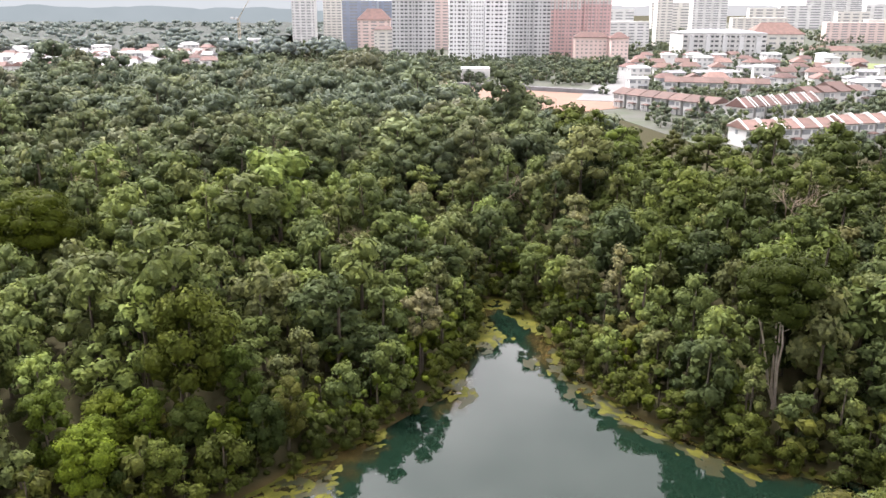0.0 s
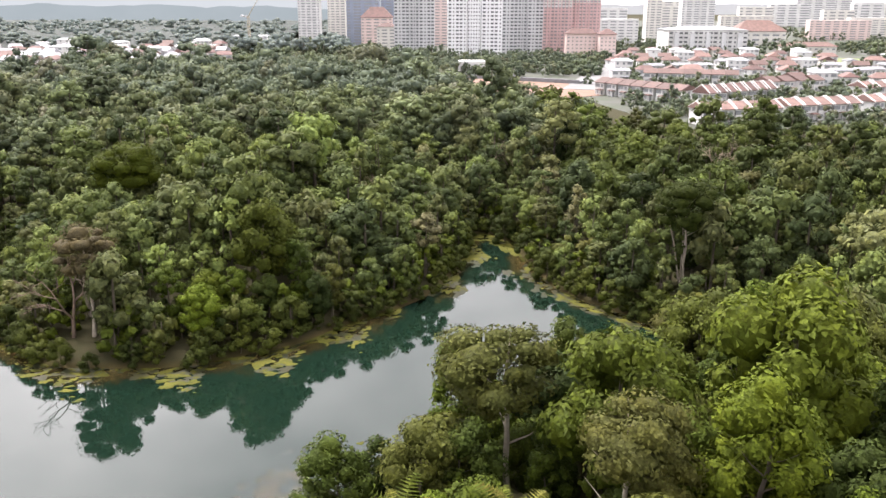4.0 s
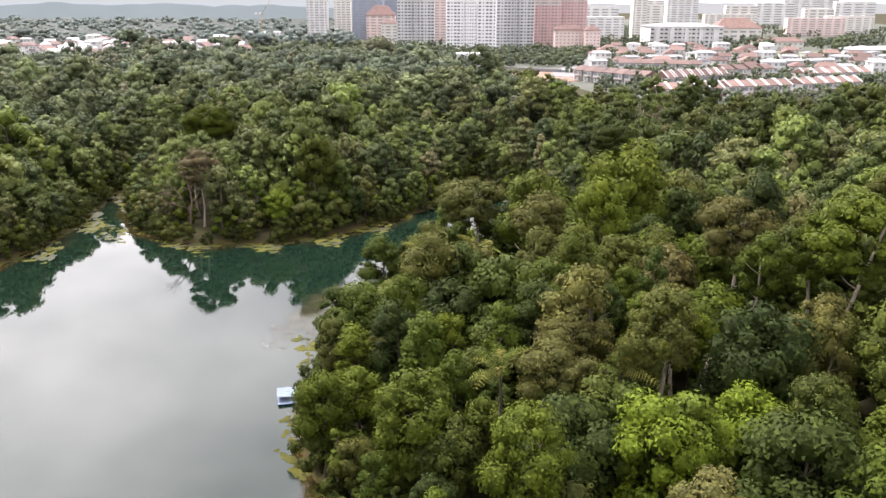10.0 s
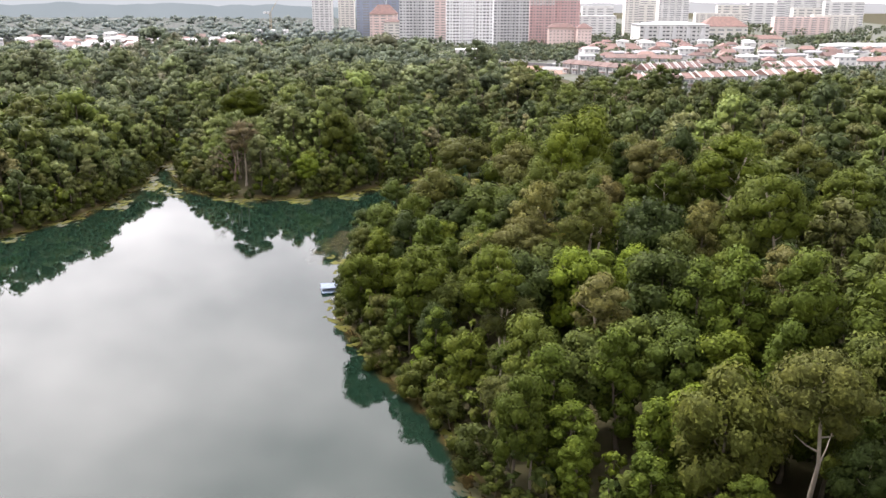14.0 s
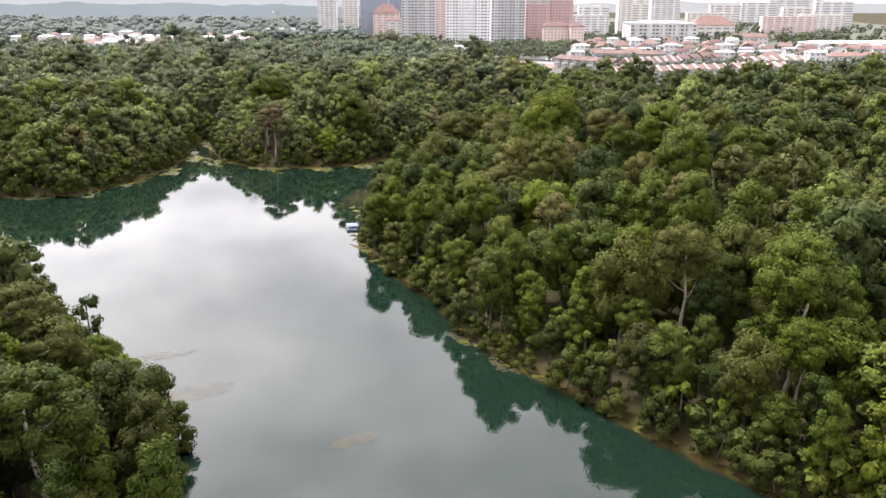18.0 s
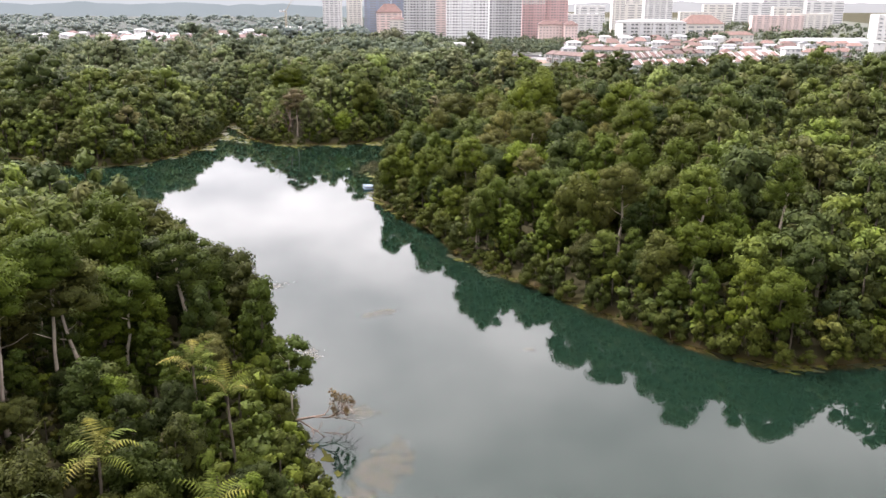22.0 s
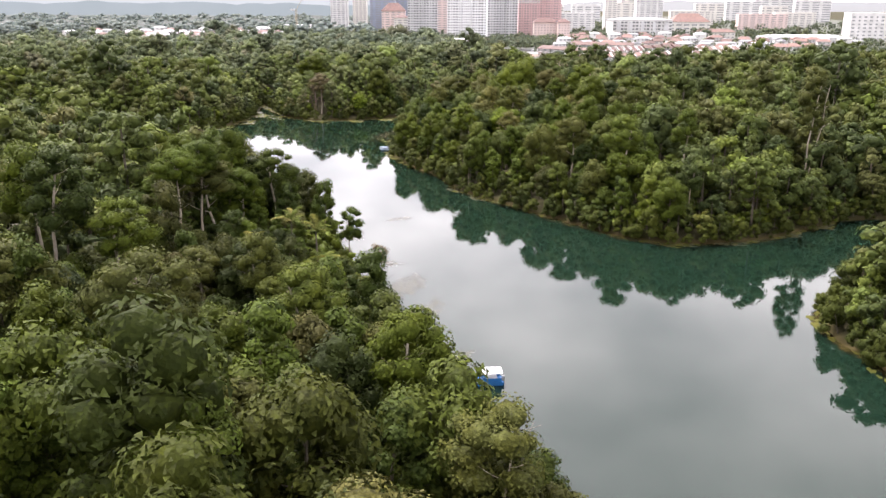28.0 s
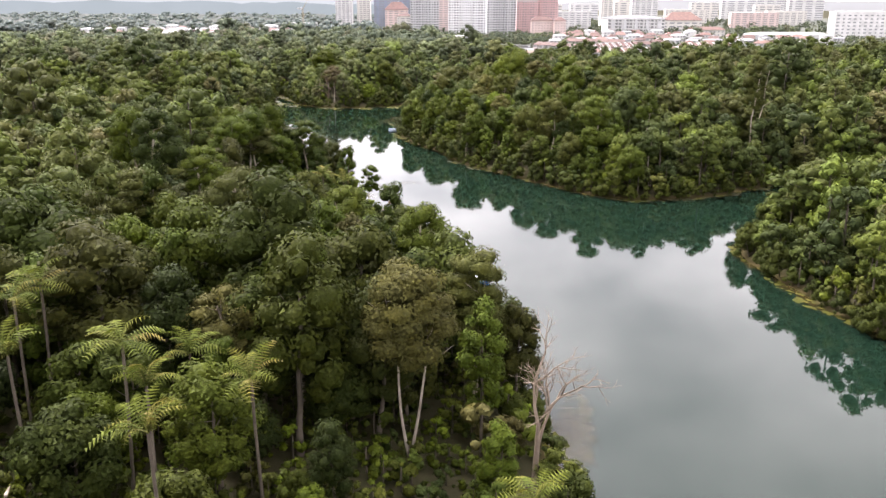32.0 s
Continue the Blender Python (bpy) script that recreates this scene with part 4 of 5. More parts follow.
for i, s in enumerate([(-23, 32, 40, 11, 1.3), (-19, 22, 22, 8, 1.35), (-7, -167, 18, 8, 1.2), (-4.5, -186, 28, 7, 1.15), (2, -203, 11, 5, 0.9),
                       (18, -272, 26, 7, 1.42), (9, -240, 14, 5, 1.2), (-24, -133, 12, 7, 0.5), (-11, -113, 9, 3.4, 0.5), (-36, -99, 15, 5, 0.5),
                       (-46, -86, 12, 3.5, 0.4), (-11, -152, 8, 4.5, 0.2), (15, -130, 2.4, 1.6, 0), (21, -296, 18, 5, 1.45)]):
    shoal(*s, lift=0.0012 * i)


def shallows(x0, x1, y0, y1, reach, lift):
    X, Y = np.meshgrid(np.arange(x0, x1, 1.0), np.arange(y0, y1, 1.0), indexing="ij")
    d = shore_distance(X, Y)
    fade = np.clip(1 + d / (reach * (0.8 + 0.35 * np.sin(X * 0.21 + 1) * np.cos(Y * 0.17))), 0, 1) * (d < 1.5)
    edge = np.minimum(np.minimum(X - x0, x1 - 1 - X), np.minimum(Y - y0, y1 - 1 - Y))
    return water_sheet("shallows", X, Y, fade * np.clip(edge / 6, 0, 1), FRINGE, "reddish-brown shallows along the muddy lake bank", "shallows", 0.004 + lift)


for i, s in enumerate([(-94, -4, 58, 116, 8.5), (-4, 64, 88, 168, 7), (-156, -88, 22, 144, 7), (-36, 108, -146, 0, 3.2), (-30, 26, -332, -90, 3.0), (58, 112, -260, -142, 3.0)]):
    shallows(*s, lift=0.0009 * i)


# ---------------------------------------------------------------- the town beyond the wood
WHITE_WALL = surface("white_render", (0.50, 0.50, 0.495), (0.38, 0.38, 0.37), rough=0.8, scale=0.12, fine=1.5, vary=0.08, per_object=0.06)
TOWER_WHITE = surface("white_tower_paint", (0.68, 0.685, 0.69), (0.62, 0.625, 0.63), rough=0.7, scale=0.05, fine=0.8, vary=0.05)
# dark glass, with the shade of balcony openings put into its colour
DARK_RECESS = surface("glass_with_painted_shade", (0.05, 0.054, 0.06), (0.08, 0.083, 0.088), rough=0.3, scale=0.4, fine=1.5, vary=0.3, bump=0)
CREAM_WALL = surface("cream_render", (0.50, 0.485, 0.45), (0.43, 0.415, 0.385), rough=0.8, scale=0.12, fine=1.5, vary=0.08)
PINK_WALL = surface("dusty_pink_render", (0.48, 0.33, 0.32), (0.42, 0.29, 0.28), rough=0.8, scale=0.12, fine=1.5, vary=0.1)
PALE_PINK = surface("pale_pink_render", (0.50, 0.40, 0.37), (0.44, 0.35, 0.325), rough=0.8, scale=0.12, fine=1.5, vary=0.1)
GREY_WALL = surface("grey_concrete", (0.46, 0.465, 0.47), (0.40, 0.405, 0.41), rough=0.85, scale=0.12, fine=1.5, vary=0.12)
BLUE_WALL = surface("slate_blue_cladding", (0.19, 0.22, 0.28), (0.16, 0.19, 0.24), rough=0.5, scale=0.12, fine=1.5, vary=0.1)
RED_TILE = surface("red_roof_tiles", (0.105, 0.060, 0.053), (0.072, 0.044, 0.040), rough=0.8, scale=0.3, fine=3, vary=0.25, per_object=0.25)
ORANGE_TILE = surface("orange_roof_tiles", (0.135, 0.082, 0.070), (0.092, 0.058, 0.050), rough=0.8, scale=0.3, fine=3, vary=0.25, per_object=0.2)
BROWN_TILE = surface("brown_roof_tiles", (0.090, 0.054, 0.046), (0.066, 0.042, 0.037), rough=0.8, scale=0.3, fine=3, vary=0.25, per_object=0.2)
GREY_TILE = surface("grey_roof_sheet", (0.17, 0.175, 0.185), (0.13, 0.13, 0.14), rough=0.6, scale=0.3, fine=3, vary=0.2, per_object=0.2)
WHITE_ROOF = surface("white_roof_sheet", (0.34, 0.35, 0.36), (0.27, 0.28, 0.29), rough=0.5, scale=0.3, fine=3, vary=0.1)
DARK_GLASS = surface("dark_window_glass", (0.17, 0.18, 0.19), (0.22, 0.23, 0.24), rough=0.15, scale=0.5, fine=2, vary=0.2, bump=0)
TARMAC = surface("tarmac", (0.13, 0.13, 0.128), (0.10, 0.10, 0.10), rough=0.9, scale=0.1, fine=2, vary=0.15)
LAWN = surface("mown_grass", (0.085, 0.11, 0.035), (0.095, 0.105, 0.04), rough=0.9, scale=0.05, fine=1, vary=0.2)
RED_EARTH = surface("red_earth", (0.15, 0.085, 0.060), (0.12, 0.075, 0.055), rough=0.9, scale=0.1, fine=1, vary=0.25)
BLUE_PAINT = surface("blue_paint", (0.012, 0.10, 0.27), (0.012, 0.08, 0.22), rough=0.45, scale=1.0, fine=6, vary=0.15, bump=0.05)
BLUE_TARP = surface("blue_tarpaulin", (0.075, 0.105, 0.155), (0.10, 0.13, 0.175), rough=0.5, scale=1.0, fine=6, vary=0.15, bump=0.2)
WHITE_PAINT = surface("white_paint", (0.42, 0.43, 0.44), (0.34, 0.35, 0.36), rough=0.45, scale=1.0, fine=6, vary=0.1, bump=0.05)
STEEL = surface("weathered_steel", (0.30, 0.30, 0.30), (0.20, 0.19, 0.18), rough=0.5, metal=0.6, scale=1.0, fine=6, vary=0.2)
YELLOW_PAINT = surface("yellow_crane_paint", (0.30, 0.26, 0.18), (0.25, 0.21, 0.15), rough=0.5, scale=0.5, fine=4, vary=0.15)
TOWN_Z = 11.0


def window_mesh(w, h, name="window", glass=None):
    bm = bmesh.new()
    box(bm, -w / 2, w / 2, -0.06, 0.12, 0, h)
    me = bpy.data.meshes.new(name)
    bm.to_mesh(me)
    bm.free()
    me.materials.append(glass or DARK_GLASS)
    return me


HOUSE_WINDOW, WIDE_WINDOW, DOOR_MESH = window_mesh(1.5, 1.5), window_mesh(3.2, 1.7), window_mesh(1.1, 2.1, "door")


def roof_bm(w, d, z, rise, hip, over=0.6):
    """A pitched roof with its ridge along x; hip: how far the ends slope in."""
    bm = bmesh.new()
    x, y = w / 2 + over, d / 2 + over
    low = [bm.verts.new(c) for c in ((-x, -y, z), (x, -y, z), (x, y, z), (-x, y, z))]
    eave = [bm.verts.new((v.co.x, v.co.y, z + 0.25)) for v in low]
    r = [bm.verts.new((-x + hip, 0, z + rise)), bm.verts.new((x - hip, 0, z + rise))]
    bm.faces.new(low[::-1])
    for i in range(4):
        bm.faces.new((low[i], low[(i + 1) % 4], eave[(i + 1) % 4], eave[i]))
    bm.faces.new((eave[0], eave[1], r[1], r[0]))
    bm.faces.new((eave[2], eave[3], r[0], r[1]))
    bm.faces.new((eave[1], eave[2], r[1]))
    bm.faces.new((eave[3], eave[0], r[0]))
    return bm


def house(w, d, floors, wall, tile, label, hip=2.5, rise=2.6, porch=True, gable_walls=False, name="house"):
    h = new(name)
    tagged(h, label, "house")
    z = floors * 3.1
    part("wall", box(bmesh.new(), -w / 2, w / 2, -d / 2, d / 2, -1.0, z), wall, h)
    part("roof", roof_bm(w, d, z - 0.02, rise, hip), tile, h)
    if gable_walls:
        for s in (-1, 1):
            bm = bmesh.new()
            x = s * w / 2
            outline = [(-d / 2 - 0.7, z - 0.3), (d / 2 + 0.7, z - 0.3), (d / 2 + 0.7, z + 0.5), (0, z + rise + 0.55), (-d / 2 - 0.7, z + 0.5)]
            a = [bm.verts.new((x - 0.22, y, q)) for y, q in outline]
            b = [bm.verts.new((x + 0.22, y, q)) for y, q in outline]
            bm.faces.new(a)
            bm.faces.new(b[::-1])
            for i in range(5):
                bm.faces.new((a[i], a[(i + 1) % 5], b[(i + 1) % 5], b[i]))
            part("gable_wall", bm, wall, h)
    n = max(2, int(w // 3.6))
    for f in range(floors):
        for i in range(n):
            x = (i + 0.5) / n * w - w / 2
            me = DOOR_MESH if (f == 0 and i == n // 2) else (WIDE_WINDOW if (i + f) % 3 == 1 else HOUSE_WINDOW)
            win = child("door" if me is DOOR_MESH else "window", me, h)
            win.location = (x, -d / 2, f * 3.1 + (0.0 if me is DOOR_MESH else 0.95))
    for s in (-1, 1):
        win = child("window", HOUSE_WINDOW, h)
        win.location, win.rotation_euler = (s * w / 2, 0.4, (floors - 1) * 3.1 + 0.95), (0, 0, s * math.pi / 2)
    if porch:
        part("porch_roof", roof_bm(w * 0.45, 2.4, 2.75, 0.7, 0.6, 0.2), tile, h).location = (w * 0.2, -d / 2 - 1.2, 0)
        for s in (-1, 1):
            part("porch_post", box(bmesh.new(), w * 0.2 + s * w * 0.2 - 0.12, w * 0.2 + s * w * 0.2 + 0.12, -d / 2 - 2.2, -d / 2 - 1.96, -1, 2.8), wall, h)
    return h


def villa(wall, tile, label):
    h = new("house")
    tagged(h, label, "house")
    bm = box(bmesh.new(), -5.5, 5.5, -4.5, 4.5, -1.5, 6.4)
    box(bm, 1.2, 7.4, -7.2, -4.4, -1.5, 3.2)
    part("wall", bm, wall, h)
    part("roof", roof_bm(11, 9, 6.38, 2.9, 1.2), tile, h)
    part("porch_roof", roof_bm(6.4, 3.0, 3.15, 0.9, 0.8, 0.3), tile, h).location = (4.3, -5.9, 0)
    for x, z in ((-2.6, 0.9), (-2.6, 4.0), (2.6, 4.0)):
        child("window", WIDE_WINDOW, h).location = (x, -4.5, z)
    return h


HOUSES = [
    house(10, 9, 2, WHITE_WALL, RED_TILE, "two-storey white house under a red tiled hip roof"),
    house(12, 10, 2, WHITE_WALL, ORANGE_TILE, "wide white house under an orange tiled hip roof", rise=3.0),
    house(9, 10, 2, CREAM_WALL, BROWN_TILE, "cream house with a brown tiled gable roof", hip=0.0, rise=2.8),
    house(11, 9, 2, WHITE_WALL, GREY_TILE, "white house under a shallow grey roof", hip=1.0, rise=1.6),
    house(12, 11, 3, WHITE_WALL, WHITE_ROOF, "three-storey white villa with a pale flat-pitched roof", hip=3.0, rise=1.5),
]
TERRACE = house(6.4, 11, 2, WHITE_WALL, ORANGE_TILE, "terraced white house with orange roof and raised gable walls", hip=0.0, rise=2.7, gable_walls=True, name="terraced_house")
TERRACE_RED = house(6.4, 12, 2, WHITE_WALL, BROWN_TILE, "terraced house under a dull red-brown tiled roof", hip=0.0, rise=2.6, name="terraced_house")
SAWTOOTH = house(5.2, 9, 2, WHITE_WALL, RED_TILE, "narrow white terraced house with steep white gables", hip=0.0, rise=3.6, porch=False, gable_walls=True, name="terraced_house")
town = random.Random(5)
house_poses = defaultdict(list)


def row(x0, y0, x1, y1, count, which, turn=None):
    a = math.degrees(math.atan2(y1 - y0, x1 - x0)) if turn is None else turn
    for i in range(count):
        u = (i + 0.5) / count
        house_poses[which].append(pose(x0 + (x1 - x0) * u, y0 + (y1 - y0) * u, TOWN_Z, 0, 0, a))


row(99, 281, 133, 289, 5, "terrace")
row(137, 295, 172, 306, 5, "terrace")
row(178, 310, 215, 324, 5, "terrace")
row(118, 340, 160, 366, 7, "sawtooth")
row(84, 398, 117, 352, 7, "red")
row(168, 402, 205, 415, 4, "red")
row(120, 460, 172, 446, 7, "red")
row(205, 372, 252, 388, 6, "terrace")
for k_row, (y0, xa, xb, step) in enumerate([(425, 196, 330, 17), (478, 110, 320, 17), (520, 118, 420, 18), (565, 125, 440, 18), (612, 140, 300, 19), (655, 150, 300, 19), (705, 165, 255, 19)]):
    x = xa
    while x < min(xb, 0.55 * (y0 + 398)):
        house_poses[town.choice([0, 0, 1, 1, 2, 3, 3, 4])].append(pose(x + town.uniform(-2, 2), y0 + town.uniform(-6, 6) + 0.05 * (x - xa), TOWN_Z, 0, 0, town.choice([0, 8, -12, 82, 20])))
        x += step * town.uniform(0.75, 1.25)
for i in range(46):
    x, y = town.uniform(-440, -185), town.uniform(610, 800)
    if abs(x) < 0.55 * (y + 398) and y < 860 + x * 0.15 + 60:
        house_poses[town.choice([0, 2, 3, 3, 4, 4, 3])].append(pose(x, y, TOWN_Z + 0.5 + town.uniform(0, 2), 0, 0, town.choice([0, 15, -15, 70, -40])))
for k_row, (y0, xa, xb) in enumerate([(548, -300, -196), (576, -318, -172), (606, -335, -160), (640, -350, -168), (676, -360, -180), (716, -380, -190)]):
    x = xa
    while x < xb:
        house_poses["villa_grey" if town.random() < 0.62 else "villa_red"].append(pose(x, y0 + town.uniform(-5, 5), TOWN_Z + 0.6, 0, 0, town.choice([0, 10, -14, 78, 24])))
        x += town.uniform(13, 22)
VILLAS = [villa(WHITE_WALL, GREY_TILE, "white hillside villa under a pale grey roof"), villa(WHITE_WALL, RED_TILE, "white hillside villa under a dull red roof")]
for key, model in (("villa_grey", VILLAS[0]), ("villa_red", VILLAS[1]), *enumerate(HOUSES), ("terrace", TERRACE), ("sawtooth", SAWTOOTH), ("red", TERRACE_RED)):
    model["group"] = "houses of the town"
    plant_all(model, house_poses[key])


def tower(name, x0, x1, y, depth, z0, z1, wall, label, bays, floor=3.05, style="windows", turn=0.0, band=None, roof=None, glass=None, pylons=0):
    """A block of flats: body, a window for each bay and floor, balcony slabs where it has them."""
    b = new(name)
    tagged(b, label, "apartment block")
    w, hgt = x1 - x0, z1 - z0
    b.matrix_basis = pose((x0 + x1) / 2, y + depth / 2, z0, 0, 0, turn)
    body = bmesh.new()
    box(body, -w / 2, w / 2, -depth / 2, depth / 2, -4, hgt)
    part("wall", body, wall, b)
    floors = int(hgt / floor)
    bay = w / bays
    me = window_mesh(bay * (0.5 if style == "windows" else 0.7), floor * (0.36 if style == "windows" else 0.42), glass=glass)
    narrow = window_mesh(bay * 0.34, floor * 0.4, glass=glass)
    if y > 780:
        me = window_mesh(w - 1.2, floor * 0.40, "window_band", glass)
        for f in range(floors):
            child("window_band", me, b).location = (0, -depth / 2, f * floor + 1.0)
        for i in range(1, bays, 2):
            x = -w / 2 + bay * i
            part("pier", box(bmesh.new(), x - bay * 0.32, x + bay * 0.32, -depth / 2 - 0.3, -depth / 2 + 0.1, -4, hgt), wall, b)
    else:
        for f in range(floors):
            for i in range(bays):
                win = child("window", me if i % 3 != 1 else narrow, b)
                win.location = (-w / 2 + bay * (i + 0.5), -depth / 2, f * floor + 1.0)
    for i in range(bays + 1):
        if style == "fins" or (style == "balcony" and i % 2 == 0):
            x = -w / 2 + bay * i
            part("pier", box(bmesh.new(), x - 0.35, x + 0.35, -depth / 2 - 0.9, -depth / 2 + 0.1, -4, hgt + 0.4), wall, b)
    if style in ("balcony", "slabs"):
        slab = bmesh.new()
        box(slab, -w / 2 + 0.4, w / 2 - 0.4, -depth / 2 - 0.8, -depth / 2 + 0.1, 0, 0.75)
        slab_me = bpy.data.meshes.new("balcony")
        slab.to_mesh(slab_me)
        slab.free()
        slab_me.materials.append(wall)
        for f in range(floors):
            child("balcony", slab_me, b).location = (0, 0, f * floor + 0.1)
    for i in range(pylons):
        x = -w / 2 + w * (i + 0.5) / pylons
        part("pylon", box(bmesh.new(), x - 2.2, x + 2.2, -depth / 2 - 1.4, -depth / 2 + 0.2, -4, hgt - 2.5), GREY_WALL, b, "grey concrete pylon")
    if band:
        part("upper_band", box(bmesh.new(), -w / 2 - 0.05, w / 2 + 0.05, -depth / 2 - 0.05, depth / 2 + 0.05, band - z0, hgt + 0.6), WHITE_WALL, b, "white painted upper storeys")
    if roof:
        part("roof", roof_bm(w, depth, hgt, roof[1], min(w, depth) / 2, 1.0), roof[0], b)
    return b


WHITE_LABEL = "tall white residential tower with rows of balconies"
tower("apartment_tower", 4.6, 20.5, 688, 22, 11, 70, TOWER_WHITE, WHITE_LABEL, 5, style="balcony", glass=DARK_RECESS)
tower("apartment_tower", 21.2, 32.5, 692, 18, 11, 70, TOWER_WHITE, WHITE_LABEL, 5, glass=DARK_RECESS)
tower("apartment_tower", 33.2, 50.2, 679, 24, 11, 70, TOWER_WHITE, WHITE_LABEL, 5, style="balcony", glass=DARK_RECESS)
GREY_LABEL = "tall grey concrete residential tower with balcony slabs"
for gx0, gy0 in ((-44.4, 742), (54, 735)):
    tower("apartment_tower", gx0, gx0 + 14, gy0, 20, 11, 70, GREY_WALL, GREY_LABEL, 4, style="slabs", glass=DARK_RECESS)
    tower("apartment_tower", gx0 + 14.6, gx0 + 22.5, gy0 + 3, 18, 11, 70, GREY_WALL, GREY_LABEL, 3, style="fins", glass=DARK_RECESS)
    tower("apartment_tower", gx0 + 23.1, gx0 + 37, gy0, 20, 11, 70, GREY_WALL, GREY_LABEL, 4, style="slabs", glass=DARK_RECESS)
tower("apartment_tower", 94.3, 121, 762, 20, 11, 70, PINK_WALL, "dusty red residential block with white upper storeys", 8, style="fins", band=53)
tower("apartment_tower", 122, 149, 772, 20, 11, 70, PINK_WALL, "dusty red residential block with white upper storeys", 8, style="fins", band=57)
tower("apartment_tower", -101, -67, 862, 20, 11, 60, BLUE_WALL, "slate-blue flat-roofed residential tower", 6)
tower("apartment_tower", -66, -49, 880, 20, 11, 60, BLUE_WALL, "slate-blue flat-roofed residential tower", 4)
tower("apartment_block", -83, -51.6, 832, 20, 11, 42, PALE_PINK, "pale pink block under a pyramid roof", 8, roof=(RED_TILE, 10.5))
tower("apartment_block", -64, -45, 790, 14, 11, 34, CREAM_WALL, "low peach block under a red roof", 5, roof=(RED_TILE, 4))
tower("apartment_tower", -167, -142, 952, 18, 11, 72, WHITE_WALL, "slender white residential tower", 8)
tower("apartment_tower", -139, -118, 1000, 18, 11, 72, CREAM_WALL, "tall pale residential tower", 7)
tower("apartment_tower", -20, 5, 900, 18, 11, 72, PALE_PINK, "tall pink residential tower behind others", 7)
tower("apartment_block", 108, 134, 702, 12, 11, 31, PALE_PINK, "low pink block under a red gabled roof", 7, roof=(RED_TILE, 4.5))
tower("apartment_block", 135, 149, 690, 13, 11, 31, PALE_PINK, "low pink block under a red gabled roof", 4, roof=(RED_TILE, 4.5))
tower("office_building", 217, 293, 778, 45, 11, 32, WHITE_WALL, "long white office building with banded windows", 16, floor=4.1, style="slabs", roof=(GREY_TILE, 3.5), glass=DARK_RECESS, pylons=5)
tower("apartment_tower", 248, 266, 1005, 18, 11, 72, CREAM_WALL, "tall cream residential tower", 5)
tower("apartment_tower", 318, 362, 1105, 18, 11, 72, WHITE_WALL, "wide white residential tower", 9)
tower("hospital_block", 484, 560, 700, 20, 11, 43, WHITE_WALL, "white six-storey block with long window rows", 11, floor=4.2)
tower("apartment_block", 150, 215, 900, 14, 11, 40, WHITE_WALL, "pale slab block of flats", 14)
tower("apartment_block", 395, 470, 1180, 14, 11, 40, CREAM_WALL, "pale slab block of flats", 14)
tower("apartment_block", 480, 560, 1080, 14, 11, 36, PALE_PINK, "pale pink slab block of flats", 14)
tower("apartment_block", 570, 640, 1160, 14, 11, 38, CREAM_WALL, "pale slab block of flats", 12)
tower("school_hall", 312, 360, 735, 14, 11, 19, CREAM_WALL, "low school hall under an orange roof", 9, floor=4, roof=(ORANGE_TILE, 4))
tower("market_hall", 350, 440, 610, 26, 11, 18, GREY_WALL, "long low hall under a pale metal roof", 16, floor=6, roof=(WHITE_ROOF, 2.5))
tower("temple", 325, 380, 905, 30, 11, 27, CREAM_WALL, "large hall under tiered orange roofs", 10, floor=5, roof=(ORANGE_TILE, 12))
tower("utility_building", 11, 28.5, 520, 12, 11, 19.5, WHITE_WALL, "small white utility building beside the works", 3, floor=8)
for i, (x, y, w, h) in enumerate([(560, 1500, 60, 40), (700, 1700, 80, 45), (420, 1600, 70, 42), (300, 1500, 60, 38), (640, 1350, 50, 36), (820, 1600, 80, 48), (500, 1900, 90, 50), (880, 2000, 90, 60), (200, 1300, 50, 36), (1000, 2200, 120, 62)]):
    tower("apartment_block", x - w / 2, x + w / 2, y, 14, 11, 11 + h, WHITE_WALL if i % 2 else CREAM_WALL, "distant pale slab block of flats", 7, floor=5)


def flat_patch(name, corners, z, material, label, category):
    bm = bmesh.new()
    top = [bm.verts.new((x, y, z)) for x, y in corners]
    low = [bm.verts.new((x, y, z - 1.5)) for x, y in corners]
    bm.faces.new(top)
    bm.faces.new(low[::-1])
    for i in range(len(corners)):
        j = (i + 1) % len(corners)
        bm.faces.new((top[i], low[i], low[j], top[j]))
    return tagged(solid(name, bm, material), label, category, kind="structure")


flat_patch("works_yard", [(-25, 430), (60, 372), (100, 400), (92, 455), (10, 520), (-25, 500)], TOWN_Z + 0.25, RED_EARTH, "bare red earth of a works yard", "ground")
flat_patch("road", [(66, 418), (92, 410), (175, 740), (158, 745)], TOWN_Z + 0.4, TARMAC, "pale grey suburban road", "road")
flat_patch("road", [(92, 470), (320, 440), (320, 449), (94, 480)], TOWN_Z + 0.45, TARMAC, "pale grey suburban road", "road")
flat_patch("playing_field", [(262, 655), (430, 600), (450, 640), (285, 730)], TOWN_Z + 0.3, LAWN, "mown green playing field", "field")
flat_patch("town_ground", [(90, 268), (600, 280), (1100, 2300), (-150, 2300), (-40, 560), (60, 420)], TOWN_Z + 0.08, surface("town_ground", (0.050, 0.050, 0.045), (0.030, 0.040, 0.020), rough=0.9, scale=0.06, fine=0.4, vary=0.3), "paved and grassed ground of the suburb", "ground")

# the long parapet of the works
bm = bmesh.new()
box(bm, -0.5, 90, -0.6, 0.6, 0, 2.4)
box(bm, -0.5, 90, 0.6, 9, 0, 1.6)
wall_ob = solid("retaining_wall", bm, GREY_TILE)
wall_ob.matrix_basis = pose(3, 495, TOWN_Z, 0, 0, -31)
tagged(wall_ob, "long white retaining wall of the works yard", "wall", kind="structure")


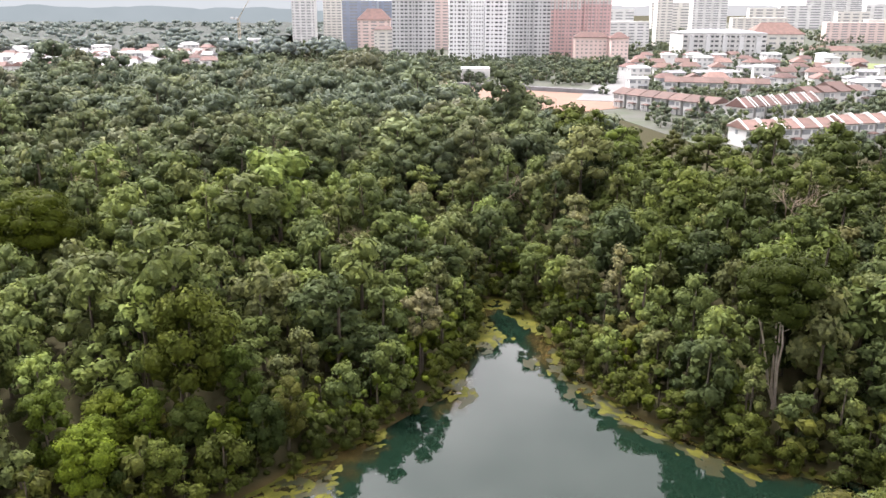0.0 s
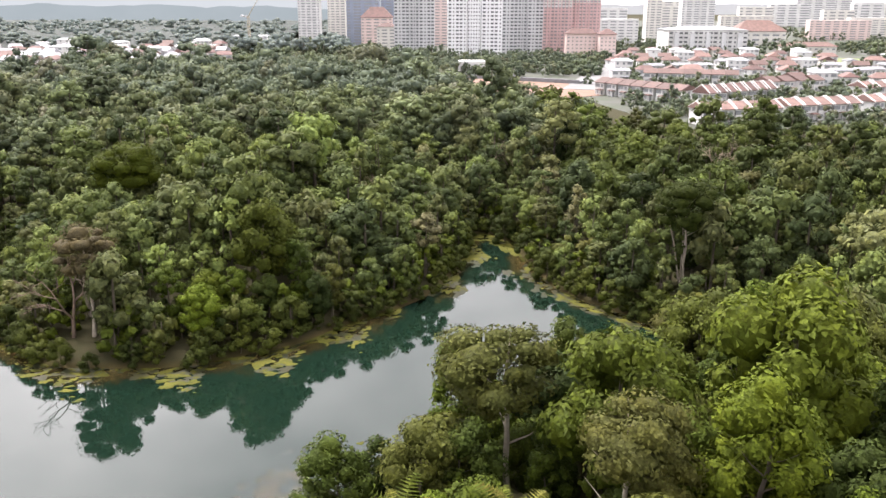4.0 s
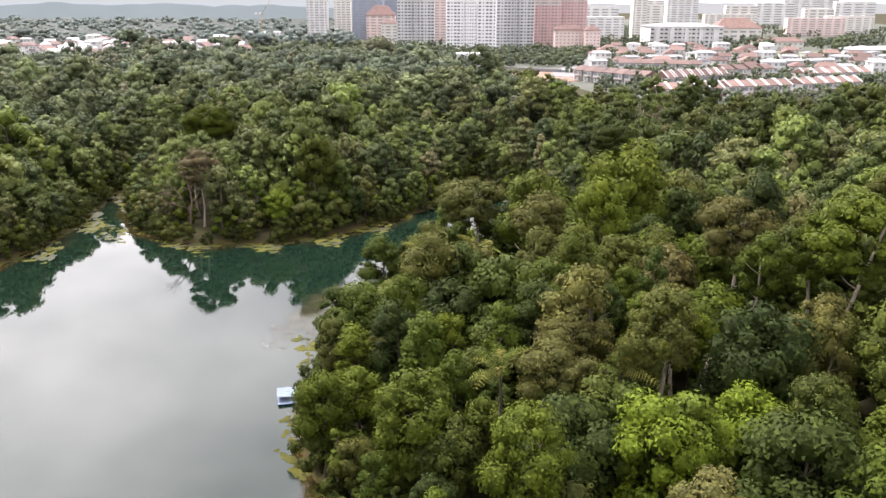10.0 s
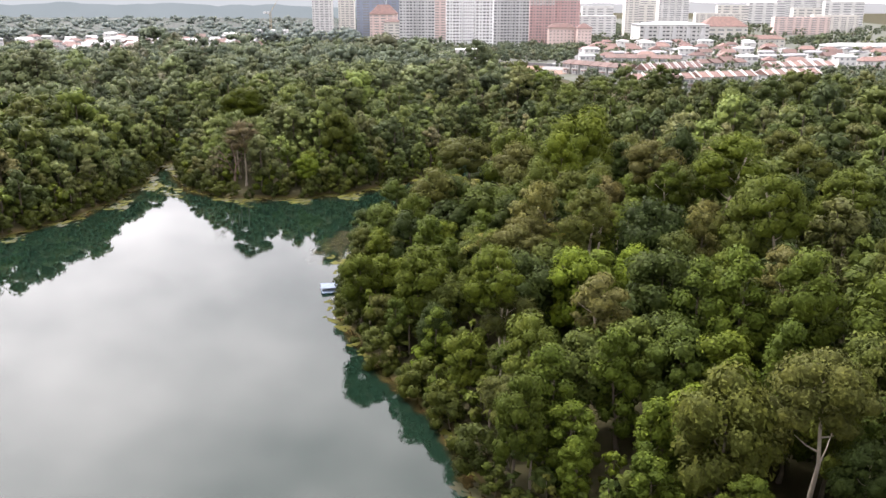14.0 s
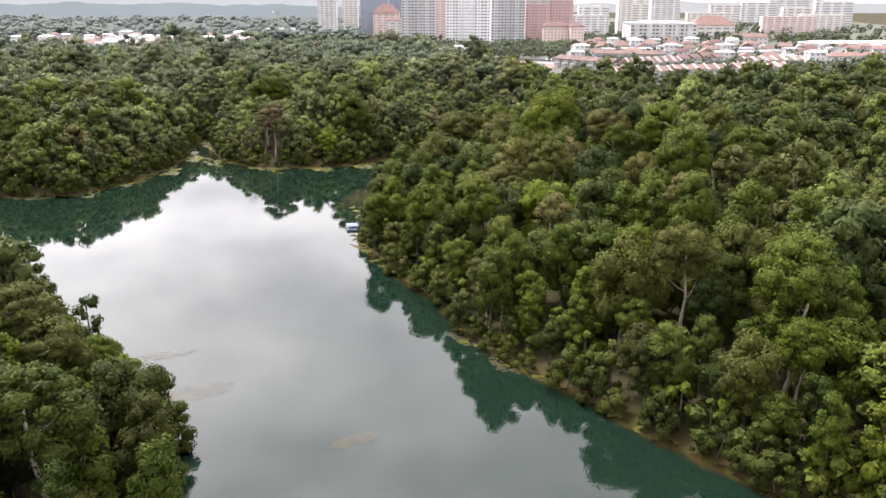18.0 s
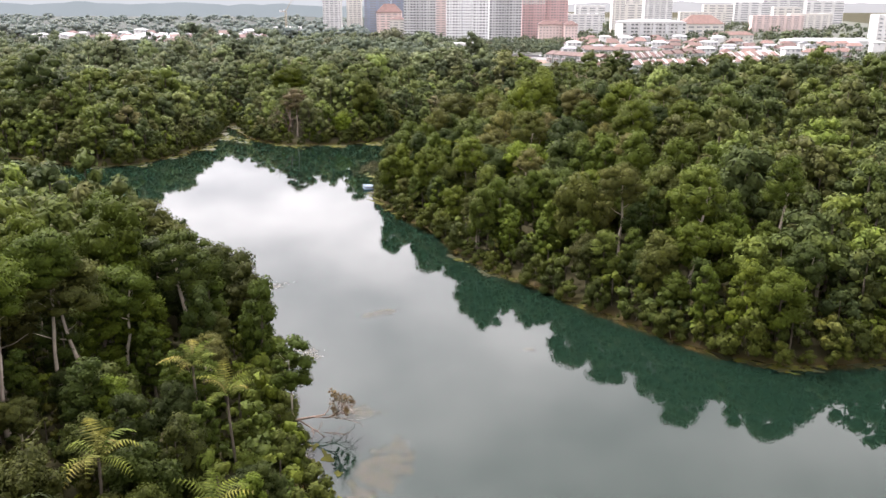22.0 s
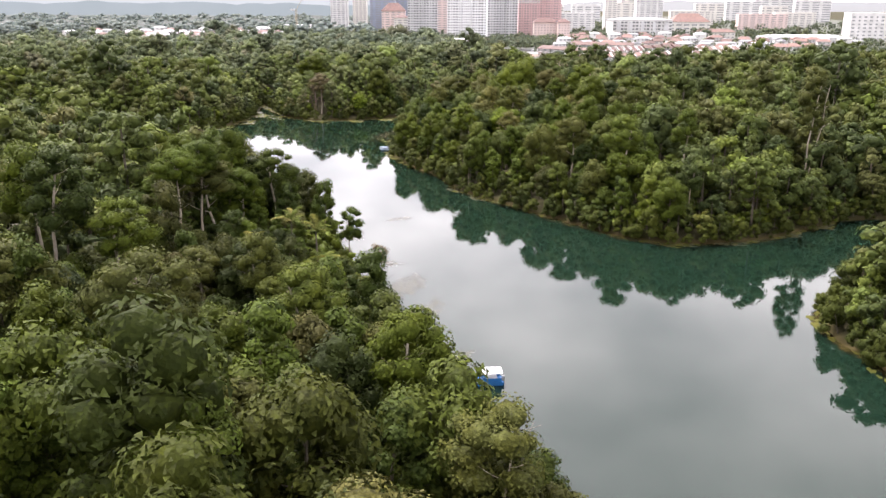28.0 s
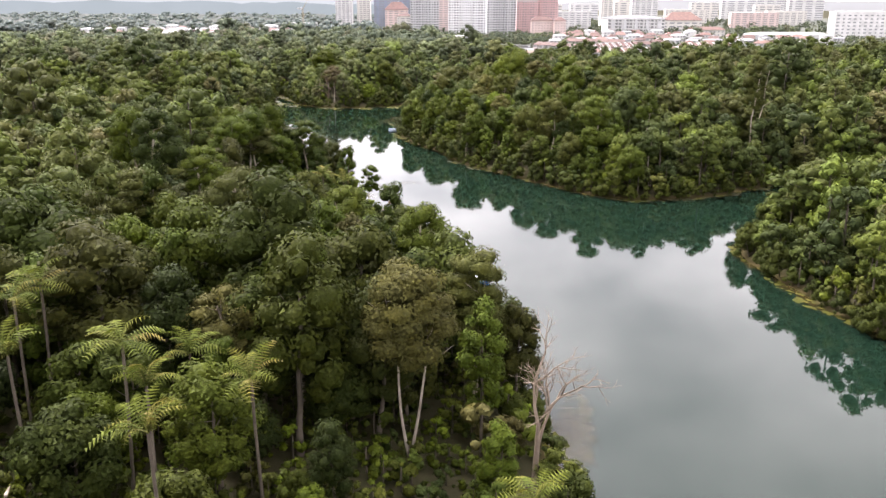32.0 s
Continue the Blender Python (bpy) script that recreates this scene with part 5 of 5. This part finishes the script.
GARDEN_WOOD = [wood_variant(270 + i, r, h, ch, 7, 90, 1.45, f, 0.9, core=0.78, jitter=0.25, droop=0.15, swell=1.1) for i, (r, h, ch, f) in enumerate([(6.4, 11, 10.4, 0.9), (5.2, 12.5, 11.8, 1.0), (7.2, 10, 9.4, 0.8)])]


def lump_trees(name, spots, seed, label, leaf=LEAF_FAR_HAZE):
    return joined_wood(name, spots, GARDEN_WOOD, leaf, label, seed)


r5 = np.random.default_rng(55)
park = [(x, y, s, 0) for x, y, s in zip(r5.uniform(-75, 150, 520), r5.uniform(500, 676, 520), r5.uniform(0.45, 0.85, 520)) if abs(x - 84 - (y - 414) * 0.26) > 9]
lump_trees("park_trees", np.array(park), 51, "rounded green park trees before the towers")
gardens = [(x, y, s, 0) for x, y, s in zip(r5.uniform(85, 480, 820), r5.uniform(300, 900, 820), r5.uniform(0.28, 0.74, 820)) if y > forest_edge(x) and not (285 < x < 440 and 600 < y < 730) and abs(x - 86 - (y - 410) * 0.25) > 12]
at_houses = np.array([m.translation[:2] for poses in house_poses.values() for m in poses])
front = [(x, y, s_, 0) for x, y, s_ in zip(r5.uniform(84, 300, 420), r5.uniform(252, 470, 420), r5.uniform(0.38, 0.72, 420))
         if np.hypot(at_houses[:, 0] - x, at_houses[:, 1] - y).min() > 8.0 and y > forest_edge(x) - 8 and abs(x - 86 - (y - 410) * 0.25) > 10]
gardens = gardens + front
lump_trees("garden_trees", np.array(gardens), 52, "small garden trees between the houses")
avenue = [(x, y, s_, 0) for x, y, s_ in zip(r5.uniform(150, 760, 420), 800 + 700 * r5.uniform(0, 1, 420) ** 1.3, r5.uniform(0.5, 1.0, 420)) if abs(x) < 0.55 * (y + 398) + 10]
lump_trees("park_trees", np.array(avenue), 58, "rounded street trees between the far blocks")
bigs = np.array([(157, 698, 1.15, 0), (163, 704, 1.0, 0), (312, 722, 1.3, 0), (322, 726, 1.1, 0), (290, 735, 0.9, 0), (395, 730, 1.3, 0), (410, 740, 1.3, 0), (425, 735, 1.2, 0), (385, 760, 1.2, 0), (440, 720, 1.2, 0)])
lump_trees("park_trees", bigs, 53, "rounded green park trees before the towers")

foot = [(x, y, s_, 0) for x, y, s_ in zip(r5.uniform(-190, 0, 260), r5.uniform(660, 850, 260), r5.uniform(0.5, 0.95, 260)) if y < 735 or x < -105 or (x < -48 and y < 785)]
lump_trees("park_trees", np.array(foot), 57, "rounded green park trees before the towers")
scrub = [(x, y, s_, 0) for x, y, s_ in zip(r5.uniform(-480, -60, 520), r5.uniform(425, 790, 520), r5.uniform(0.28, 0.52, 520)) if y > forest_edge(x) and abs(x) < 0.55 * (y + 398) and np.hypot(at_houses[:, 0] - x, at_houses[:, 1] - y).min() > 9.0]
lump_trees("scrub_trees", np.array(scrub), 56, "low scrubby trees below the houses")
# distant woods and hills, with haze put into their colours
hx, hy = r5.uniform(-1100, -60, 1700), 700 + 900 * r5.uniform(0, 1, 1700) ** 1.2
ok = (np.abs(hx) < 0.55 * (hy + 398) + 20) & ~((hx > -460) & (hx < -170) & (hy < 800)) & ((hx < -190) | (hy > 1010) | (hy < 780) & (hx < -90))
hill_spots = np.stack([hx, hy, r5.uniform(0.7, 1.3, 1700), hx * 0], 1)[ok & ((np.arange(1700) % 3 == 0) | (hy < 860))]
far_wood = joined_wood("distant_woodland", hill_spots, [wood_variant(260 + i, 10.5, 14, 9, 7, 40, 2.4, 0.55, core=0.92, jitter=0.14, droop=0.15) for i in range(3)], LEAF_HAZY, "woodland beyond the houses in painted grey-green haze", 54)

# the closed canopy of that wood, between the single crowns
cx, cy = np.meshgrid(np.arange(-1180, -40, 11.0), np.arange(700, 1720, 11.0), indexing="ij")
swell_z = np.array([noise.fractal(Vector((a * 0.03, b * 0.03, 3.0)), 1.0, 2.0, 4) for a, b in zip(cx.ravel(), cy.ravel())]).reshape(cx.shape)
clear_x, clear_y = np.maximum(np.maximum(-480 - cx, cx + 150), 0), np.maximum(cy - 830, 0)
cz = ground_z(cx, cy) - 1.0 + 10.0 * ease(np.hypot(clear_x, clear_y) / 70) + 4.0 * swell_z
ci, cj = np.meshgrid(np.arange(cx.shape[0] - 1), np.arange(cx.shape[1] - 1), indexing="ij")
fits = ~((cx > -480) & (cx < -150) & (cy < 830))[:-1, :-1] & ((cx < -205) | (cy > 1040))[:-1, :-1]
cq = np.stack([ci * cx.shape[1] + cj, (ci + 1) * cx.shape[1] + cj, (ci + 1) * cx.shape[1] + cj + 1, ci * cx.shape[1] + cj + 1], -1)[fits]
sheet = mesh_of("distant_woodland", np.stack([cx, cy, cz], -1).reshape(-1, 3), [cq.reshape(-1, 4)], [CANOPY_HAZY], tint=0.5 + 0.4 * swell_z.ravel(), smooth=True)
tagged(new("distant_woodland", sheet), "woodland beyond the houses in painted grey-green haze", "woodland", kind="stuff")


# hills that glow by themselves: haze painted in as a mottled emission
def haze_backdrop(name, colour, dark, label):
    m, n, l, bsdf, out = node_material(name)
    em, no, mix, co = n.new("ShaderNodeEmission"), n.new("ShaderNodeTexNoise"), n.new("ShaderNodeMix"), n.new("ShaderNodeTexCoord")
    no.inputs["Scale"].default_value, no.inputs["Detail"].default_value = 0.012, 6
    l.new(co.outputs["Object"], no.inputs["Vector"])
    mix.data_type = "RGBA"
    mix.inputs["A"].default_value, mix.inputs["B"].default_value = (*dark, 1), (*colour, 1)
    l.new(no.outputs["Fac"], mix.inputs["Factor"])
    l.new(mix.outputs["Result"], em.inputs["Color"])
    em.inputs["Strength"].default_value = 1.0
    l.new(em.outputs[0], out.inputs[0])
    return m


def ridge(x0, x1, y, heights, material, label):
    xs = np.linspace(x0, x1, 90)
    top = np.interp(xs, np.linspace(x0, x1, len(heights)), heights) + np.array([noise.fractal(Vector((x * 0.008, y * 0.01, 0)), 1.0, 2.0, 5) for x in xs]) * 9
    v = np.concatenate([np.stack([xs, xs * 0 + y, xs * 0 - 5], 1), np.stack([xs, xs * 0 + y + 60, top], 1), np.stack([xs, xs * 0 + y + 400, top * 0.6], 1)])
    i = np.arange(89)
    f = np.concatenate([np.stack([i, i + 1, i + 91, i + 90], 1), np.stack([i + 90, i + 91, i + 181, i + 180], 1)])
    return tagged(new("backdrop", mesh_of("backdrop", v, [f], [material], smooth=True)), label, "hills", kind="structure")


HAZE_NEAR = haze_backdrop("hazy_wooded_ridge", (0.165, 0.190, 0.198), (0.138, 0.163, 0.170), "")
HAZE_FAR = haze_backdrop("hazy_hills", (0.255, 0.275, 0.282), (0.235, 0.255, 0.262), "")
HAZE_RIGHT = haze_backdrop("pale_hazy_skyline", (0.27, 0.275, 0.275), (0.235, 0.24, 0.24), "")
ridge(-2400, 100, 1900, [48, 52, 60, 52, 48, 50, 44, 20], HAZE_NEAR, "blue-grey wooded ridge with a painted haze glow")
ridge(-3200, 400, 3000, [120, 150, 170, 140, 130, 120, 80, 60, 30], HAZE_FAR, "pale hills on the horizon with a painted haze glow")
ridge(300, 2600, 3600, [40, 50, 58, 50, 56, 50, 50], HAZE_RIGHT, "pale hills on the horizon with a painted haze glow")


# ---------------------------------------------------------------- single trees that stand out
def planted(tree, x, y, turn=0.0, sink=0.2):
    z = float(ground_z(np.array([float(x)]), np.array([float(y)]))[0])
    tree.matrix_basis = pose(x, y, max(z, 0.0) - sink, 0, 0, turn)
    return tree


planted(tree_thing("tall_tree", 301, 20, 5.6, 10, LEAF_RUSSET, PALE_BARK, "pale-barked tree with a thin brownish withering crown", "tree", lobes=16, sprays=1500, spray=0.42, flat=0.6, stems=1, limbs=8, girth=0.3, fork=0.45, base=0.5), -59.4, 86, 40)
planted(tree_thing("spreading_tree", 302, 21, 8.2, 9.5, LEAF_BANK, BARK, "great spreading tree with a dark feathery dome", "tree", lobes=26, sprays=3400, spray=0.55, flat=0.6, stems=2, limbs=7, girth=0.42, fork=0.4, base=0.55), -72, 141)
planted(tree_thing("spreading_tree", 303, 23, 6.5, 9.5, LEAF_BANK, PALE_BARK, "many-stemmed pale tree under a broad green crown", "tree", lobes=22, sprays=2800, spray=0.5, flat=0.6, stems=4, limbs=4, girth=0.3, fork=0.55, base=0.5), 46.8, 107)
planted(tree_thing("tall_tree", 306, 37, 4.4, 19, LEAF_PALE, PALE_BARK, "towering twin-stemmed tree rising over the canopy", "tree", lobes=24, sprays=2600, spray=0.5, flat=0.9, stems=2, limbs=5, girth=0.38, fork=0.6, base=0.6, ragged=0.3), 100.5, -99)
planted(tree_thing("tall_tree", 305, 25, 4.2, 9, LEAF, PALE_BARK, "tall tree with a bare whitish trunk", "tree", lobes=16, sprays=2000, spray=0.45, flat=0.7, girth=0.36, base=0.6), 65, -19)
planted(tree_thing("tall_tree", 306, 25, 5.0, 11.5, LEAF_PALE, PALE_BARK, "twin-trunked tree with a wide olive-brown crown", "tree", lobes=32, sprays=5200, spray=0.42, flat=0.7, stems=2, limbs=6, girth=0.3, fork=0.6, base=0.6), -3.2, -284)
planted(tree_thing("spreading_tree", 307, 23, 4.9, 14, LEAF_PALE, PALE_BARK, "olive-brown tree leaning out over the water", "tree", lobes=24, sprays=3800, spray=0.40, flat=0.75, stems=2, limbs=6, girth=0.3, base=0.8), 4.9, -264.5)
planted(tree_thing("tall_tree", 308, 14.8, 3.1, 7.5, LEAF_VINE, PALE_BARK, "slim shore tree with a sparse tufted crown", "tree", lobes=14, sprays=1100, spray=0.42, flat=0.75, limbs=6, girth=0.17, base=0.5, ragged=0.3), -18.6, -159.5)
for seed, x, y, tall in ((310, -49.5, -158, 23), (311, -50.5, -170, 22.5), (312, -44, -150, 17)):
    planted(tree_thing("tall_tree", seed, tall, 4.8, 6.5, LEAF_VINE, PALE_BARK, "tall tree with a long bare pale trunk and high bright crown", "tree", lobes=18, sprays=2300, spray=0.44, flat=0.65, limbs=6, girth=0.32, fork=0.62, base=0.5), x, y, seed * 40)
planted(tree_thing("tall_tree", 309, 22, 4.4, 8, LEAF, PALE_BARK, "tall tree with a bare whitish trunk", "tree", lobes=16, sprays=2000, spray=0.45, flat=0.7, girth=0.34, base=0.6), 77, 22)


# ---------------------------------------------------------------- dead trees
PINK_TWIG = surface("pinkish_twigs", (0.15, 0.115, 0.088), (0.19, 0.15, 0.11), rough=0.9, scale=1.5, fine=12, vary=0.4, bump=0.3)


def branching(seed, start, direction, length, girth, depth, bits, spread=0.55):
    r = np.random.default_rng(seed)
    d = np.array(direction, float)
    d /= np.linalg.norm(d)
    mid_p = np.array(start) + d * length * 0.5 + r.normal(size=3) * length * 0.04
    end = np.array(start) + d * length + r.normal(size=3) * length * 0.05
    bits.append(tube_arrays([start, mid_p, end], [girth, girth * 0.8, girth * 0.6], 5))
    if depth:
        for i in range(3):
            nd = d + r.normal(size=3) * spread
            nd[2] += 0.12
            branching(seed * 3 + i + 1, end if i else mid_p, nd, length * r.uniform(0.5, 0.78), girth * 0.55, depth - 1, bits, spread)


def dead_tree(seed, height, girth, label, depth=4, material=DEAD_TWIG, name="dead_tree"):
    tree = new(name)
    tagged(tree, label, "tree")
    bits = []
    branching(seed, (0, 0, -0.5), (0.05, 0, 1), height * 0.42, girth, depth, bits)
    v, q = merged(bits[:1])
    child("trunk", mesh_of("trunk", v, [q], [material], smooth=True), tree)
    v, q = merged(bits[1:])
    child("crown", mesh_of("crown", v, [q], [material], smooth=True), tree)
    return tree


planted(dead_tree(11, 18.5, 0.42, "leafless brown tree standing at the water's edge", depth=5, material=PINK_TWIG), 11.5, -284.5)
planted(dead_tree(12, 18, 0.4, "dead brown tree wrapped in withered creepers", depth=5), -63, 86)
planted(dead_tree(13, 17, 0.22, "leafless grey tree above the canopy", depth=4, material=DEAD_WOOD), -79.5, -177)
planted(dead_tree(14, 20, 0.24, "leafless grey tree above the canopy", depth=4, material=DEAD_WOOD), -160, 208)
planted(dead_tree(15, 16, 0.22, "leafless grey tree above the canopy", depth=4, material=DEAD_WOOD), -131, -56)
for i, (x, y, h) in enumerate([(-38.8, 209, 17), (-15, 153, 15), (-45.7, 170, 16), (-4, 245, 17), (20, 190, 16), (-90, 160, 16), (70, 160, 17)]):
    planted(dead_tree(40 + i, h * 1.05, 0.3, "half-bare tree with a haze of pinkish-brown twigs", depth=5, material=PINK_TWIG), x, y, i * 50)
fallen = dead_tree(16, 11, 0.24, "fallen tree lying out over the lake with withered brown leaves", depth=5, name="fallen_tree")
fallen.matrix_basis = Matrix.Translation((-20.5, -158.2, 1.4)) @ Euler((0, radians(72), radians(4))).to_matrix().to_4x4()
v, t, n = crown_arrays(417, 2.3, 3.4, 9, 620, 0.3, flat=0.6, core=0.34)
child("withered_leaves", mesh_of("withered_leaves", v + np.array([-0.5, 0, 6.4]), [t], [LEAF_WITHERED], smooth=True, normals=n), fallen, "withered brown and olive leaves")

snag = new("tree_stump")
tagged(snag, "tall broken bare trunk bleached pale grey", "tree")
t_ = np.linspace(0, 1, 9)
wob = np.stack([np.sin(t_ * 5) * 0.25, np.cos(t_ * 4) * 0.2, t_ * 12.2 - 0.5], 1)
v1, q1 = tube_arrays(wob, 0.52 - 0.24 * t_ + 0.06 * np.sin(t_ * 17), 8)
v2, q2 = tube_arrays([wob[-1], wob[-1] + np.array([0.25, 0, 0.7]), wob[-1] + np.array([0.7, 0, 1.2])], [0.26, 0.15, 0.03], 6)
v3, q3 = tube_arrays([wob[6], wob[6] + np.array([-0.4, 0, 0.3]), wob[6] + np.array([-0.8, 0, 0.8])], [0.14, 0.09, 0.03], 5)
vv, qq = merged([(v1, q1)])
child("trunk", mesh_of("trunk", vv, [qq], [PALE_BARK], smooth=True), snag)
vv, qq = merged([(v2, q2), (v3, q3)])
child("broken_limb", mesh_of("broken_limb", vv, [qq], [PALE_BARK], smooth=True), snag)
planted(copy_thing(snag, Matrix()), -32.6, -316, 70)
planted(snag, 29.4, -33.6)


# ---------------------------------------------------------------- palms
def frond_mesh(length=3.6):
    """An arching palm frond: a midrib with two rows of drooping leaflets."""
    r = np.random.default_rng(77)
    t = np.linspace(0, 1, 14)
    rib = np.stack([t * length * 0.92, t * 0, np.sin(t * 2.2) * length * 0.28 - t ** 3 * length * 0.22], 1)
    v, q = tube_arrays(rib, 0.05 * (1 - t * 0.8), 4)
    bits, k = [], len(v)
    verts, tris = [v], []
    for i in range(1, 14):
        for s in (-1, 1):
            ll = length * 0.26 * math.sin(0.35 + 2.4 * t[i])
            p = rib[i]
            verts.append(np.array([p, p + np.array([0.16, 0, 0.01]), p + np.array([0.28 * ll, s * ll, -0.32 * ll + r.normal() * 0.05])]))
            tris.append((k, k + 1, k + 2))
            k += 3
    return mesh_of("frond", np.concatenate(verts), [np.array(tris), q], [LEAF_PALM])


FROND = frond_mesh()


def palm(height, fronds, label):
    p = new("palm_tree")
    tagged(p, label, "palm", group="palms in the wood")
    r = np.random.default_rng(int(height * 10))
    t = np.linspace(0, 1, 8)
    axis = np.stack([np.sin(t * 1.5) * 0.5, t * 0.2, t * height - 0.4], 1)
    v, q = tube_arrays(axis, 0.17 - 0.05 * t, 7)
    child("trunk", mesh_of("trunk", v, [q], [BARK], smooth=True), p)
    for i in range(fronds):
        f = child("frond", FROND, p)
        s = r.uniform(0.8, 1.15)
        f.matrix_basis = Matrix.Translation(axis[-1]) @ Euler((r.normal() * 0.2, radians(r.uniform(-55, 25)), i * 2.399 + r.normal() * 0.15)).to_matrix().to_4x4() @ Matrix.Diagonal((s, s, s, 1))
    return p


PALM_MODELS = {h: palm(h, n, "feathery palm rising from the undergrowth") for h, n in ((19.0, 16), (15.5, 15), (12.0, 13), (8.0, 12))}
palm_poses = defaultdict(list)
for i, (x, y, heart) in enumerate(PALM_SPOTS):
    foot = float(ground_z(np.array([x]), np.array([y]))[0])
    tall = min(PALM_MODELS, key=lambda h: abs(h - (heart - foot)))
    palm_poses[tall].append(Matrix.LocRotScale((x, y, foot - 0.2), Euler((0, 0, i * 1.3)), (1.15, 1.15, (heart - foot + 0.2) / (tall - 0.4))))
for tall, model in PALM_MODELS.items():
    plant_all(model, palm_poses[tall])


# ---------------------------------------------------------------- the boat and the raft
def boat():
    b = new("boat")
    tagged(b, "small blue workboat with a white canopy moored at the bank", "boat")
    for s in (-1, 1):
        bm = bmesh.new()
        ys = [(-2.7, 0.10, 0.35), (-2.2, 0.30, 0.12), (2.3, 0.34, 0.05), (2.75, 0.30, 0.2)]
        rings = []
        for x, half, low in ys:
            rings.append([bm.verts.new((x, s * 0.85 + c * half, z)) for c, z in ((-1, 0.62), (-0.8, low - 0.1), (0.8, low - 0.1), (1, 0.62))])
        for a, c in zip(rings, rings[1:]):
            for i in range(4):
                bm.faces.new((a[i], a[(i + 1) % 4], c[(i + 1) % 4], c[i]))
        bm.faces.new(rings[0])
        bm.faces.new(rings[-1][::-1])
        part("hull", bm, BLUE_PAINT, b)
    part("deck", box(bmesh.new(), -2.3, 2.5, -1.2, 1.2, 0.62, 0.74), BLUE_PAINT, b)
    for s in (-1, 1):
        part("side_panel", box(bmesh.new(), -0.6, 2.4, s * 1.16 - 0.04, s * 1.16 + 0.04, 0.74, 1.3), BLUE_PAINT, b)
    part("bow_rack", box(bmesh.new(), -3.1, -2.2, -0.9, 0.9, 0.7, 0.8), STEEL, b)
    for x in (-0.7, 2.3):
        for s in (-1, 1):
            part("post", box(bmesh.new(), x - 0.035, x + 0.035, s * 1.1 - 0.035, s * 1.1 + 0.035, 0.74, 2.1), STEEL, b)
    bm = bmesh.new()
    prism(bm, [(-1.25, 2.05), (1.25, 2.05), (1.25, 2.12), (0.6, 2.28), (-0.6, 2.28), (-1.25, 2.12)], -1.7, 1.7)
    canopy = part("canopy", bm, WHITE_PAINT, b, "white canopy roof")
    canopy.matrix_basis = pose(0.8, 0, 0, 0, 0, 90)
    part("seat", box(bmesh.new(), 0.2, 1.8, -0.7, 0.7, 0.74, 1.15), WHITE_PAINT, b)
    part("outboard_motor", box(bmesh.new(), 2.55, 2.95, -0.2, 0.2, 0.2, 1.2), STEEL, b)
    bm = bmesh.new()
    v, q = tube_arrays([(-2.2, 0, 0.9), (-4.0, 0.3, 0.75), (-5.2, 0.5, 0.95)], [0.05, 0.05, 0.05], 5)
    child("gangway_pole", mesh_of("gangway_pole", v, [q], [BLUE_PAINT]), b)
    return b


boat().matrix_basis = pose(7.0, -211.5, -0.12, 0, 0, 4)

raft = new("raft")
tagged(raft, "floating platform sheeted in pale blue moored by the trees", "raft")
part("deck", box(bmesh.new(), -2.4, 2.4, -2.6, 2.6, 0.22, 0.36), BLUE_TARP, raft)
for x in (-1.6, 0, 1.6):
    part("float", box(bmesh.new(), x - 0.45, x + 0.45, -2.5, 2.5, -0.15, 0.22), BLUE_PAINT, raft)
bm = bmesh.new()
bmesh.ops.create_grid(bm, x_segments=8, y_segments=8, size=1, matrix=Matrix.LocRotScale((0, 0.5, 1.6), None, (2.3, 2.0, 1)))
for v in bm.verts:
    v.co.z += 0.12 * noise.noise(v.co * 1.3) - 0.05 * v.co.x
bmesh.ops.solidify(bm, geom=bm.faces[:], thickness=0.03)
part("tarpaulin", bm, BLUE_TARP, raft, "sagging pale blue sheet")
for x in (-2.15, 2.15):
    for y in (-1.4, 2.4):
        part("post", box(bmesh.new(), x - 0.04, x + 0.04, y - 0.04, y + 0.04, 0.36, 1.75), STEEL, raft)
raft.matrix_basis = pose(-22.2, -5.5, 0, 0, 0, 14) @ Matrix.Diagonal((0.72, 0.8, 0.55, 1))


# ---------------------------------------------------------------- a tower crane beyond the houses
crane = new("tower_crane")
tagged(crane, "luffing tower crane over a building site", "crane")
bits = []
for z in range(0, 30, 3):
    for sx, sy, tx, ty in ((-1, -1, 1, -1), (1, -1, 1, 1), (1, 1, -1, 1), (-1, 1, -1, -1)):
        bits.append(tube_arrays([(sx, sy, z), (tx, ty, z + 3)], [0.12, 0.12], 4))
for sx in (-1, 1):
    for sy in (-1, 1):
        bits.append(tube_arrays([(sx, sy, -4), (sx, sy, 30)], [0.13, 0.13], 4))
vv, qq = merged(bits)
child("mast", mesh_of("mast", vv, [qq], [YELLOW_PAINT]), crane)
jib = merged([tube_arrays([(0, s * 0.8, 30), (14, s * 0.3, 52)], [0.22, 0.15], 4) for s in (-1, 0, 1)])
child("jib", mesh_of("jib", jib[0], [jib[1]], [YELLOW_PAINT]), crane)
part("cab", box(bmesh.new(), -3.4, -1.2, -1.2, 1.2, 29, 31.6), WHITE_PAINT, crane)
part("counterweight", box(bmesh.new(), -7.5, -5.0, -1.4, 1.4, 29.4, 31.5), GREY_WALL, crane)
part("counter_jib", box(bmesh.new(), -7.6, 0.5, -0.7, 0.7, 29.6, 30.2), YELLOW_PAINT, crane)
crane.matrix_basis = pose(-197, 830, 13, 0, 0, 0)
tower("site_building", -215, -180, 835, 14, 11, 24, GREY_WALL, "unfinished concrete building under the crane", 8)
